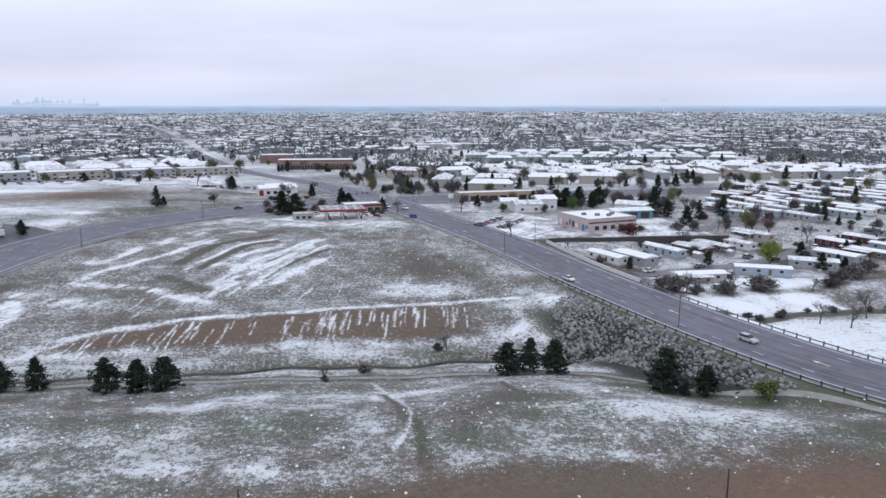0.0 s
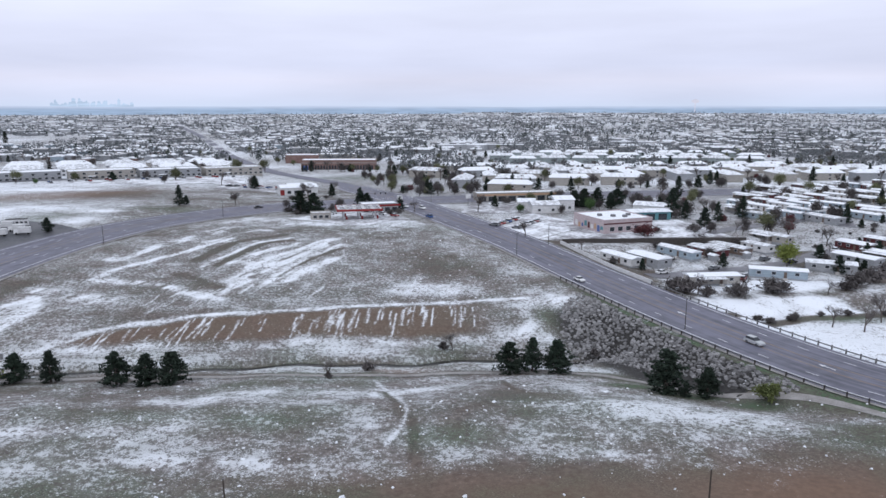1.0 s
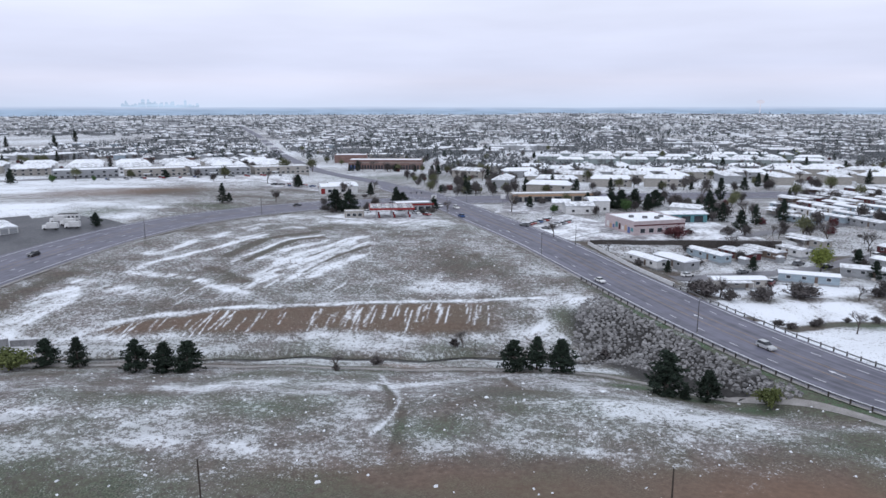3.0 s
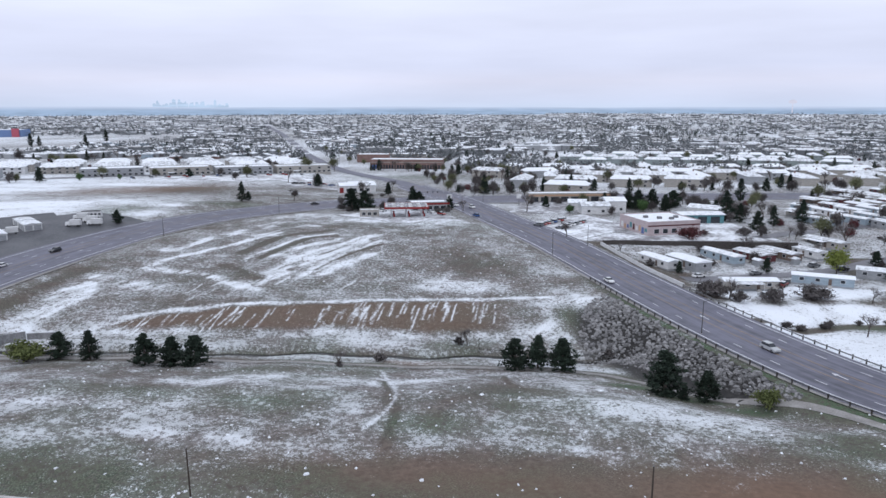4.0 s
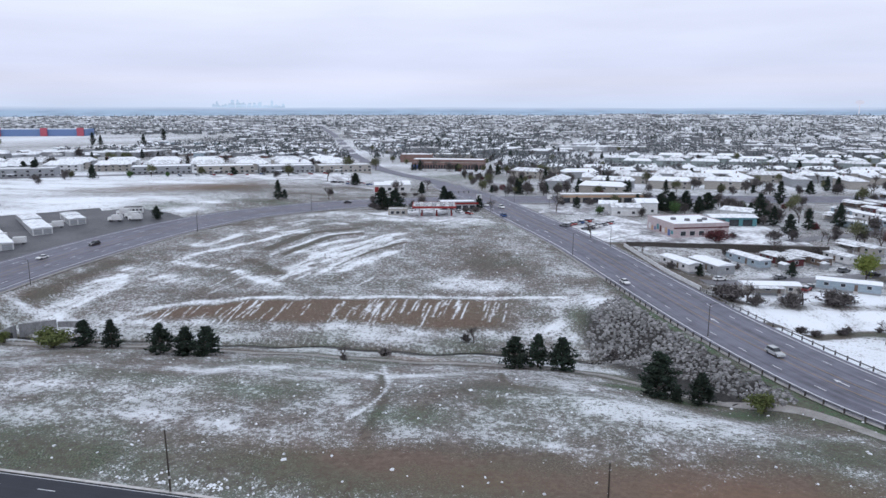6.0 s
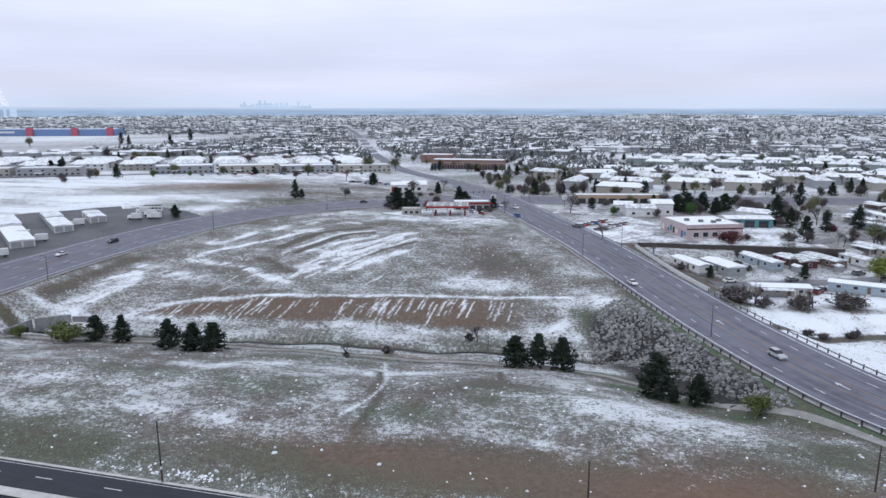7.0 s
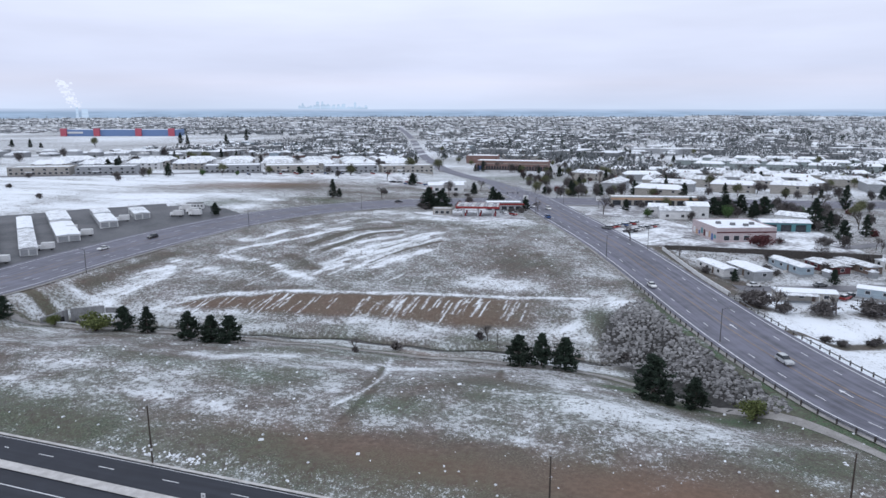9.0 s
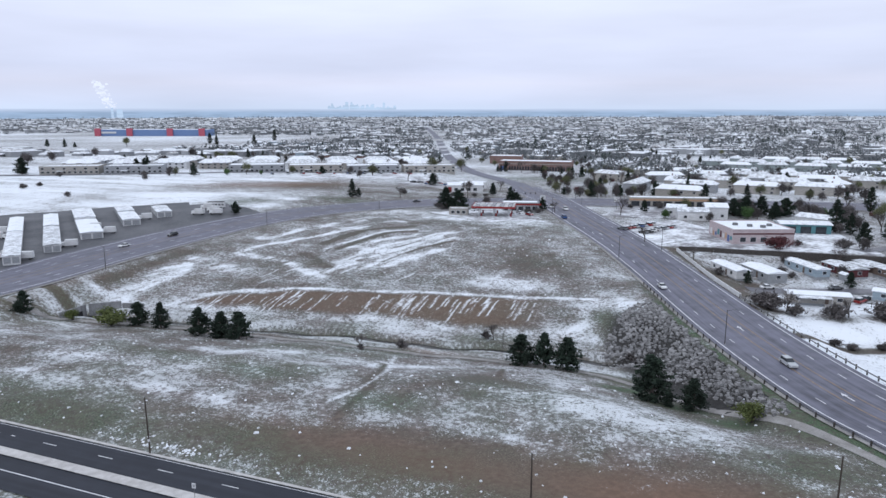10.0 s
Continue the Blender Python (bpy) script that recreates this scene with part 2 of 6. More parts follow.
# ---- mesh building ----
class Shape:
    def __init__(self):
        self.v, self.f = [], []

    def face_set(self, verts, faces):
        k = len(self.v)
        self.v += [tuple(p) for p in verts]
        self.f += [tuple(k + i for i in f) for f in faces]
        return self

    def box(self, x, y, z, sx, sy, sz, turn=0.0, top=1.0):
        """A box centred at x, y with its foot at z; top: how much its upper face is drawn in."""
        c, s = math.cos(turn), math.sin(turn)
        vs = []
        for dz, k in ((0, 1.0), (sz, top)):
            for dx, dy in ((-1, -1), (1, -1), (1, 1), (-1, 1)):
                a, b = dx * sx / 2 * k, dy * sy / 2 * k
                vs.append((x + a * c - b * s, y + a * s + b * c, z + dz))
        return self.face_set(vs, [(0, 3, 2, 1), (4, 5, 6, 7), (0, 1, 5, 4), (1, 2, 6, 5), (2, 3, 7, 6), (3, 0, 4, 7)])

    def gable(self, lx, ly, z, rise, over=0.4, thick=0.18, x=0.0, y=0.0, hip=0.0):
        """A pitched roof with its ridge along x and real thickness; hip: how far the ridge ends are drawn in."""
        a, b = lx / 2 + over, ly / 2 + over
        r = a - hip
        low = [(x - a, y - b, z), (x + a, y - b, z), (x + a, y + b, z), (x - a, y + b, z), (x - r, y, z + rise), (x + r, y, z + rise)]
        up = [(p, q, w + thick) for p, q, w in low]
        return self.face_set(low + up, [(6, 7, 11, 10), (8, 9, 10, 11), (7, 8, 11), (9, 6, 10), (0, 4, 5, 1), (2, 5, 4, 3), (1, 5, 2), (3, 4, 0),
                                        (0, 1, 7, 6), (1, 2, 8, 7), (2, 3, 9, 8), (3, 0, 6, 9)])

    def tube(self, p, q, r0, r1, sides=6, cap=True):
        p, q = Vector(p), Vector(q)
        d = (q - p)
        if d.length < 1e-6:
            return self
        d.normalize()
        a = d.orthogonal().normalized()
        b = d.cross(a)
        vs = []
        for c, r in ((p, r0), (q, r1)):
            for i in range(sides):
                t = 2 * math.pi * i / sides
                vs.append(c + (a * math.cos(t) + b * math.sin(t)) * r)
        fs = [(i, (i + 1) % sides, sides + (i + 1) % sides, sides + i) for i in range(sides)]
        if cap:
            fs += [tuple(range(sides - 1, -1, -1)), tuple(range(sides, 2 * sides))]
        return self.face_set(vs, fs)

    def mesh(self, name):
        me = bpy.data.meshes.new(name)
        me.from_pydata(self.v, [], self.f)
        me.update()
        return me


def thing(name, label, category, at=None, group="", kind=""):
    ob = tagged(new(name), label, category, group, kind)
    ob.empty_display_size = 0.3
    if at is not None:
        ob.matrix_basis = at
    return ob


def part(name, shape, material, parent, label="", at=None):
    me = shape if isinstance(shape, bpy.types.Mesh) else shape.mesh(name)
    if not me.materials:
        me.materials.append(material)
    ob = new(name, me)
    if parent is not None:
        ob.parent = parent
    if at is not None:
        ob.matrix_basis = at
    if label:
        ob["label"] = label
    return ob


def setting(name, shape, material, label, category):
    ob = part(name, shape, material, None)
    return tagged(ob, label, category, kind="structure")


# ---- the lie of the land ----
def smooth(a, b, v):
    t = np.clip((v - a) / (b - a), 0, 1)
    return t * t * (3 - 2 * t)


def spline(points, step=3.0):
    """A smooth line through the points, sampled every few metres."""
    p = np.array([points[0], *points, points[-1]], float)
    out = []
    for i in range(1, len(p) - 2):
        k = max(2, int(np.linalg.norm(p[i + 1][:2] - p[i][:2]) / step))
        for t in np.arange(k) / k:
            a, b, c, d = p[i - 1:i + 3]
            out.append(0.5 * (2 * b + (c - a) * t + (2 * a - 5 * b + 4 * c - d) * t * t + (3 * b - a - 3 * c + d) * t ** 3))
    return np.array([*out, p[-1]])


def near_line(x, y, line, reach=60.0):
    """Distance to a line, its third value at the nearest place, and the side (positive: to the right of its way)."""
    best, third, side = np.full(x.shape, 1e6), np.zeros(x.shape), np.zeros(x.shape)
    lo, hi = line[:, :2].min(0) - reach, line[:, :2].max(0) + reach
    sel = np.nonzero((x > lo[0]) & (x < hi[0]) & (y > lo[1]) & (y < hi[1]))[0]
    if not len(sel):
        return best, third, side
    px, py = x[sel], y[sel]
    if len(sel) < 400:
        a, e = line[:-1, :, None], np.diff(line, axis=0)[:, :, None]
        u = np.clip(((px - a[:, 0]) * e[:, 0] + (py - a[:, 1]) * e[:, 1]) / (e[:, 0] ** 2 + e[:, 1] ** 2 + 1e-9), 0, 1)
        ex, ey = px - a[:, 0] - u * e[:, 0], py - a[:, 1] - u * e[:, 1]
        d = np.hypot(ex, ey)
        k, j = d.argmin(0), np.arange(len(sel))
        best[sel], side[sel] = d[k, j], (ex * e[:, 1] - ey * e[:, 0])[k, j]
        if line.shape[1] > 2:
            third[sel] = (a[:, 2] + u * e[:, 2])[k, j]
        return best, third, np.sign(side)
    bd, bt, bs = best[sel], third[sel], side[sel]
    for a, b in zip(line[:-1], line[1:]):
        dx, dy = b[0] - a[0], b[1] - a[1]
        u = np.clip(((px - a[0]) * dx + (py - a[1]) * dy) / (dx * dx + dy * dy + 1e-9), 0, 1)
        ex, ey = px - a[0] - u * dx, py - a[1] - u * dy
        d = np.hypot(ex, ey)
        m = d < bd
        bd[m] = d[m]
        if len(a) > 2:
            bt[m] = (a[2] + u * (b[2] - a[2]))[m]
        bs[m] = (ex * dy - ey * dx)[m]
    best[sel], third[sel], side[sel] = bd, bt, bs
    return best, third, np.sign(side)


def fbm(x, y, scale, octaves=4, seed=0):
    """Value noise of several octaves, about 0 to 1."""
    out, amp, total = np.zeros(x.shape), 1.0, 0.0
    for o in range(octaves):
        u, v = x / scale * 2 ** o + 37.1 * (seed + o), y / scale * 2 ** o - 11.7 * (seed + 2 * o)
        i, j = np.floor(u), np.floor(v)
        fu, fv = u - i, v - j
        fu, fv = fu * fu * (3 - 2 * fu), fv * fv * (3 - 2 * fv)

        def h(a, b):
            w = np.sin(a * 127.1 + b * 311.7 + seed * 17.3) * 43758.5453
            return w - np.floor(w)
        out += amp * ((h(i, j) * (1 - fu) + h(i + 1, j) * fu) * (1 - fv) + (h(i, j + 1) * (1 - fu) + h(i + 1, j + 1) * fu) * fv)
        total, amp = total + amp, amp * 0.5
    return out / total


EAST = spline([(200, 5, 6), (170, 40, 6), (130, 85, 5.5), (97, 129, 5), (83, 149, 4.6), (66, 185, 4.3), (46, 234, 4.6), (34, 259, 6), (20, 286, 7.6),
               (-13, 348, 9.3), (-38, 400, 9.3), (-63, 445, 8.4), (-92, 505, 6.8), (-172, 632, 3.2), (-258, 805, 0.8), (-330, 960, 0.6), (-570, 1500, 1.5), (-900, 2200, 3)])
WEST = spline([(-175, 20, 5), (-165, 90, 4.6), (-159, 150, 4.5), (-162, 200, 5.2), (-159, 262, 6.5), (-147, 305, 7.6), (-128, 334, 8.2), (-100, 358, 8.9),
               (-65, 376, 9.2), (-33, 388, 9.3), (20, 404, 9.3), (110, 432, 8.6), (260, 480, 6.5), (500, 560, 3)])
SOUTH = spline([(-160, 69, 5), (-60, 70.5, 5), (0, 71.0, 5), (60, 72, 5), (120, 74, 5.3)])
CREEK = np.array([(-400, 148), (-180, 152), (-120, 156), (-95, 160), (-60, 165), (-25, 169), (0, 172), (35, 175), (60, 183), (92, 197), (133, 207), (220, 216), (500, 240)], float)
TRAIL = spline([(-140, 141, 0), (-118, 148, 0), (-88, 152.5, 0), (-59, 154.5, 0), (-11, 156.5, 0), (20, 157.5, 0), (32, 157, 0), (44, 152, 0), (59, 142.5, 0), (72, 134, 0), (83, 122, 0), (96, 106, 0)])
ROADS = [(EAST, 11.5, 15.0), (WEST, 16.0, 16.0), (SOUTH, 8.6, 6.0)]


def creek_y(x):
    return np.interp(x, CREEK[:, 0], CREEK[:, 1]) + 1.1 * np.sin(x * 0.13) + 0.7 * np.sin(x * 0.31 + 1)


def height(x, y):
    x, y = np.atleast_1d(np.asarray(x, float)), np.atleast_1d(np.asarray(y, float))
    s = y - creek_y(x)
    sm = s + np.interp(x, [34, 50, 66, 84, 110], [0, 12, 24, 26, 10]) * smooth(-8, -24, s)
    mid = np.interp(sm, [-110, -58, -46, -27, -12, -4, -1.6, 1.6, 4, 11, 19, 28, 45, 70, 100, 150, 210, 330, 460, 520, 800, 2000, 4900],
                    [6.2, 6.0, 5.2, 0.8, -2.0, -3.0, -4.9, -4.9, -3.2, -2.6, -0.4, 1.7, 3.2, 6.0, 9.2, 9.8, 9.6, 7, 3, 1.2, 0, 2, 16])
    east = np.interp(s, [-110, -60, -20, -6, -2, 2, 6, 15, 24, 66, 82, 93, 110, 210, 330, 460, 520, 800, 2000, 4900],
                     [4, 2, 0.6, -0.4, -2.2, -2.2, -0.4, 1.9, 2.5, 3.3, 3.9, 6.6, 7.6, 8.5, 6.5, 3, 1.2, 0, 4, 24])
    shelf = 8.2 * smooth(0, 1.2, y - (279.5 + 0.09 * (x - 41))) * (1 - smooth(118, 150, x)) * (1 - smooth(380, 430, y))
    east = np.maximum(east, shelf)
    west = np.interp(y, [60, 160, 230, 290, 340, 480, 600, 800, 2000, 4900], [4.6, 4.6, 5.6, 8, 9.4, 9.2, 5.5, 0.6, 2, 14])
    xr = np.interp(y, [40, 85, 129, 149, 185, 234, 259, 286, 348, 400, 450], [170, 130, 97, 83, 66, 46, 34, 20, -13, -38, -63])
    w = smooth(-6, 6, x - xr)
    z = mid * (1 - w) + east * w
    w = smooth(-158, -178, x)
    z = z * (1 - w) + west * w
    z = z + (fbm(x, y, 26, 3, 3) - 0.5) * 0.9 * smooth(3, 14, np.abs(s)) * (1 - smooth(700, 900, y)) + (fbm(x, y, 4, 2, 5) - 0.5) * 0.18
    for line, half, bank in ROADS:
        d, zr, _ = near_line(x, y, line)
        k = smooth(half + 1.0, half + bank, d)
        z = (zr - 0.22) * (1 - k) + z * k
    return z


def zg(x, y):
    return float(height(x, y)[0])


def zgs(points):
    a = np.array(points, float)
    return height(a[:, 0], a[:, 1])


def axis(spans, far, step0):
    out = []
    for a, b, d in spans:
        out += list(np.arange(a, b, d))
    e, d = spans[-1][1], spans[-1][2]
    while e < far[1]:
        out.append(e)
        d *= 1.16
        e += d
    out.append(far[1])
    e, d = spans[0][0], spans[0][2]
    while e > far[0]:
        d *= 1.16
        e -= d
        out.insert(0, max(e, far[0]))
    return np.array(out)


MOUND_PATH = spline([(-122, 158, 0), (-109, 167, 0), (-99, 180, 0), (-80, 189, 0), (-47, 197, 0), (-16, 204, 0), (13, 209.5, 0), (30, 213, 0)])


def blob(x, y, cx, cy, rx, ry, turn=0.0):
    c, s = math.cos(turn), math.sin(turn)
    u, v = (x - cx) * c + (y - cy) * s, -(x - cx) * s + (y - cy) * c
    return np.exp(-((u / rx) ** 2 + (v / ry) ** 2))


def stroke(x, y, points, width):
    d, _, _ = near_line(x, y, spline([(*p, 0) for p in points], 2.0), 12 * width)
    return np.exp(-(d / width) ** 2)


def build_ground():
    gx = axis([(-200, -140, 1.6), (-140, 64, 0.55), (64, 170, 1.4)], (-4950, 4950), 1.5)
    gy = axis([(40, 82, 2.0), (82, 292, 0.55), (292, 400, 1.6)], (-300, 4960), 1.6)
    X, Y = np.meshgrid(gx, gy)
    x, y = X.ravel(), Y.ravel()
    z = height(x, y)
    s = y - creek_y(x)
    xr = np.interp(y, [40, 85, 129, 149, 185, 234, 259, 286, 348, 400, 450], [170, 130, 97, 83, 66, 46, 34, 20, -13, -38, -63])
    right, left = smooth(-4, 4, x - xr), smooth(-160, -176, x)
    mid = (1 - right) * (1 - left)
    patch, streaky, small = fbm(x, y, 22, 3, 11), fbm(x * 0.45, y, 13, 4, 12), fbm(x, y, 5, 3, 13)
    # south meadow
    snow = 0.415 + 0.55 * (streaky - 0.5) + 0.25 * (patch - 0.5) + 0.42 * (small - 0.5)
    snow -= 0.34 * blob(x, y, 24, 91, 44, 9) + 0.30 * blob(x, y, 60, 97, 24, 9) + 0.30 * blob(x, y, 14, 130, 9, 9) + 0.20 * blob(x, y, -38, 86, 14, 5) + 0.22 * blob(x, y, -18, 87, 14, 5)
    snow -= 0.05 * blob(x, y, -30, 116, 14, 6) + 0.05 * blob(x, y, -52, 116, 12, 4) + 0.12 * blob(x, y, 2, 111, 9, 5) + 0.16 * blob(x, y, -52, 82, 26, 6) + 0.14 * blob(x, y, 52, 104, 16, 8) + 0.22 * blob(x, y, 70, 115, 8, 4) + 0.2 * blob(x, y, -4, 90, 16, 6)
    for cx, cy, rx, ry, k in ((-14, 114, 6, 7, .50), (-38, 98.5, 12, 3, .46), (-25, 98.5, 9, 2.6, .40), (-50, 128, 22, 4, .34), (-32, 136, 18, 4, .34), (-84, 108, 16, 6, .34), (-71, 94, 12, 4, .28), (10, 104, 6, 2, .34),
                              (17, 106.5, 7, 2.6, .40), (31, 126, 12, 10, .34), (38, 132, 12, 6, .30), (30, 104.3, 6, 2.2, .55), (48.7, 110, 6, 8, .42), (61.4, 118.5, 6, 3, .42), (48, 121, 9, 5, .26), (-95, 126, 22, 7, .28), (-8, 141, 12, 4, .3),
                              (57, 127, 9, 4, .26), (-60, 140, 20, 4, .26), (27, 141, 8, 4, .24), (72, 121, 5, 3, .34)):
        snow += 0.50 * k * blob(x, y, cx, cy, rx, ry) * (0.30 + 1.45 * small)
    gully = stroke(x, y, [(-15, 149), (-11, 138), (-8.5, 132), (-5.8, 121), (-6.3, 113), (-8, 106)], 0.42)
    snow = snow * (1 - 0.9 * stroke(x, y, [(-12, 138), (-7.4, 125), (-4, 114), (-3.4, 107), (-2.5, 100)], 1.0)) + 0.7 * gully
    snow = snow - 0.5 * stroke(x, y, [(13, 149), (15, 140), (19, 133)], 0.5)
    # creek side
    flat = smooth(-20, -13, s) * (1 - smooth(8, 13, s))
    snow = snow * (1 - flat) + flat * (0.50 + 0.75 * (fbm(x * 0.3, y * 1.5, 7, 3, 21) - 0.45))
    # mound
    up = smooth(8, 13, s)
    dome = 0.395 + 0.55 * (streaky - 0.5) + 0.30 * (patch - 0.5) + 0.35 * (small - 0.5)
    dpath, _, pside = near_line(x, y, MOUND_PATH)
    below = (pside > 0) & (dpath < 40)
    face = smooth(13, 17, s) * smooth(1.0, 3.0, dpath) * below * smooth(-125, -95, x) * (1 - smooth(-5, 18, x))
    dome = dome * (1 - 0.72 * face)
    dome += 0.30 * np.exp(-((s - 11.5) / 3.6) ** 2) * (0.5 + small)
    dome = np.maximum(dome, (0.98 - 0.06 * smooth(10, 26, x)) * np.exp(-(dpath / (1.1 + 2.0 * small)) ** 2) * (0.62 + 0.4 * small))
    rng = random.Random(5)
    streaks = np.zeros(x.shape)
    for i in range(72):
        sx = rng.uniform(-100, -60) if i < 17 else rng.gauss(-24, 14) if i < 58 else rng.uniform(-60, 8)
        py = np.interp(sx, MOUND_PATH[:, 0], MOUND_PATH[:, 1])
        a, n = py - rng.uniform(1.5, 7), rng.uniform(4, 13)
        lean = (-0.02 if sx > -60 else 0.10) * n + rng.uniform(-0.9, 0.9)
        streaks = np.maximum(streaks, rng.uniform(0.65, 1.05) * stroke(x, y, [(sx, a), (sx - lean * 0.5 - rng.uniform(-.5, .5), a - n * 0.5), (sx - lean, a - n)], rng.uniform(0.24, 0.42)))
    for i in range(26):
        sx = rng.uniform(-92, -8)
        py = np.interp(sx, MOUND_PATH[:, 0], MOUND_PATH[:, 1]) + rng.uniform(3, 22)
        n = rng.uniform(4, 10)
        streaks = np.maximum(streaks, rng.uniform(0.5, 0.95) * stroke(x, y, [(sx, py), (sx + 1.0, py + n * 0.5), (sx + rng.uniform(0.5, 3), py + n)], rng.uniform(0.4, 0.7)))
    dome = np.maximum(dome, streaks * smooth(9, 12, s))
    fan = 0.0
    for pts, wd, k in (([(-98, 250), (-93, 263), (-86, 285), (-78, 289)], 2.4, .62), ([(-86.5, 235), (-81, 251), (-75, 264.5), (-65, 274)], 1.0, .95), ([(-78, 240), (-69, 254), (-60, 263)], 1.5, .95),
                       ([(-70, 212), (-70, 224), (-66, 240), (-54, 260), (-46, 274)], 3.4, .66), ([(-60, 222), (-53, 242), (-43, 262)], 2.8, .62), ([(-54, 223), (-47, 238), (-41, 250)], 2.6, .52), ([(-71, 207), (-70.6, 218), (-68.6, 229)], 1.2, .80),
                       ([(-116, 219), (-106, 217.5), (-96, 217), (-84, 212), (-70, 205)], 2.6, .72), ([(-116, 221), (-111.5, 232), (-103, 243), (-95, 256), (-88, 272)], 2.0, .74), ([(-120, 240), (-111, 252), (-98, 294)], 4.2, .44),
                       ([(-133, 168), (-127, 180), (-129, 198)], 5.5, .74), ([(-124, 178), (-122, 190), (-127, 202)], 3.6, .62), ([(-129, 208), (-111, 204), (-96, 201)], 4.5, .34), ([(-72, 303), (-47, 307), (-21, 315)], 5.0, .40),
                       ([(-64, 232), (-58, 246), (-49, 262)], 2.2, .62)):
        fan = np.maximum(fan, k * stroke(x, y, pts, 0.85 * wd))
    wisp = np.clip((fbm(x * 0.9 - y * 0.42, (y * 0.9 + x * 0.42) * 0.28, 1.9, 3, 51) - 0.5) * 1.7 + 0.5, 0, 1)
    dome = dome + fan * (0.05 + 1.4 * wisp) * 0.72 + 0.14 * blob(x, y, -68, 238, 24, 34, -0.5) * (0.4 + 1.1 * wisp)
    for pts, wd, k in (([(-91, 241), (-83.5, 264), (-69.5, 279)], 1.7, .85), ([(-82, 236.5), (-77, 253.5), (-70.5, 265.5), (-63.5, 268.5)], 1.3, .9), ([(-58, 226), (-54, 238), (-48, 250), (-42, 259)], 0.9, .62),
                       ([(-61.5, 241), (-55.5, 255.5)], 0.8, .45), ([(-91, 226), (-82, 221.5), (-73, 215)], 2.2, .3), ([(-136.5, 172), (-137, 190), (-137, 212)], 3.2, .35)):
        dome = dome - k * stroke(x, y, pts, wd)
    for cx, cy, rx, ry, k in ((-8, 217, 13, 7, .46), (2, 220, 8, 6, .26), (27, 206, 9, 14, .36), (33, 206, 6, 8, .22), (25, 190, 8, 5, .26), (-118, 190, 10, 12, .12), (-130, 158, 8, 6, .4), (18, 196, 6, 4, -.30),
                              (-17, 249, 20, 22, -.16), (3, 262, 9, 9, .22), (-34, 304, 34, 10, .22), (-86, 316, 20, 16, .30), (6, 236, 10, 10, -.08), (-48, 210, 14, 5, -.14)):
        dome = dome + k * blob(x, y, cx, cy, rx, ry)
    snow = np.minimum(snow, 0.60 + 0.16 * small) * (1 - up) + np.minimum(dome, 0.62 + 0.22 * wisp) * up
    # snowfield by the eastern creek, western lot field
    rs = 0.86 - 0.45 * smooth(0.5, 0.75, patch) + 0.35 * (small - 0.5) - 0.75 * np.exp(-(s / 1.7) ** 2)
    for bx, by in ((72, 215), (89, 217), (102, 221), (131, 231), (140, 237), (150, 246), (126, 226), (112, 190), (58, 253), (100, 283), (74, 262), (118, 222)):
        rs = rs - 0.6 * blob(x, y, bx, by, 6, 3.0)
    rs = np.where((y > 236) & (s > 20), rs - 0.28 - 0.3 * (patch - 0.4), rs)
    rs = np.where(s < -2, 0.80 + 0.3 * (patch - 0.5), rs)
    rs = np.where(y > 282, 0.55 + 0.5 * (patch - 0.5), rs)
    ls = 0.80 + 0.5 * (streaky - 0.5)
    ls -= 0.52 * blob(x, y, -225, 405, 66, 26, 0.5) + 0.40 * blob(x, y, -170, 405, 40, 34)
    ls = np.where(y < 150, 0.4 + 0.5 * (patch - 0.5), ls)
    db, _, _ = near_line(x, y, EAST)
    rs = rs - 0.8 * np.exp(-((db - 15.0) / 2.2) ** 2) * smooth(222, 234, y) * (1 - smooth(280, 286, y))
    snow = snow * mid + rs * right + ls * left * (1 - right)
    far = smooth(420, 520, y)
    snow = snow * (1 - far) + far * (0.62 + 0.55 * (fbm(x, y, 60, 4, 31) - 0.45))
    d1, _, s1 = near_line(x, y, EAST)
    green = 0.48 * smooth(0.45, 0.70, fbm(x, y, 18, 3, 41)) * mid * (1 - up * 0.75)
    for cx, cy, rx, ry, k in ((-32, 115, 13, 5, .9), (-23, 121, 10, 4, .7), (-52, 116, 14, 5, .7), (3, 110, 9, 5, .8), (-40, 88, 14, 5, .35), (32, 124, 16, 12, .75), (-80, 90, 20, 6, .3), (-30, 165, 60, 6, .5), (30, 196, 8, 14, .6), (-10, 303, 60, 8, .5)):
        green = np.maximum(green, k * blob(x, y, cx, cy, rx, ry) * (0.5 + small))
    shoulder = np.exp(-((d1 - 13.4) / (1.5 + 2.0 * smooth(160, 138, y))) ** 2) * (1 - right) * (1 - smooth(205, 235, y)) * (0.6 + 0.4 * (small > 0.45))
    green = np.maximum(green, 1.2 * shoulder)
    snow = snow * (1 - 0.8 * np.clip(shoulder, 0, 1))
    lawn = np.maximum.reduce([blob(x, y, 41, 146.5, 8, 2.5), blob(x, y, 52, 141, 8, 3), blob(x, y, 62, 134, 6, 4), blob(x, y, 80, 132, 9, 6)])
    green, snow = np.maximum(green, 1.1 * lawn), snow * (1 - 0.9 * np.clip(lawn, 0, 1))
    lg = blob(x, y, 118, 200, 14, 4) + 0.8 * blob(x, y, -196, 320, 20, 30) + 0.6 * blob(x, y, -140, 352, 40, 8) + 0.7 * blob(x, y, -100, 560, 60, 30) * 1.2
    green, snow = np.maximum(green, lg), snow * (1 - 0.4 * np.clip(lg, 0, 1))
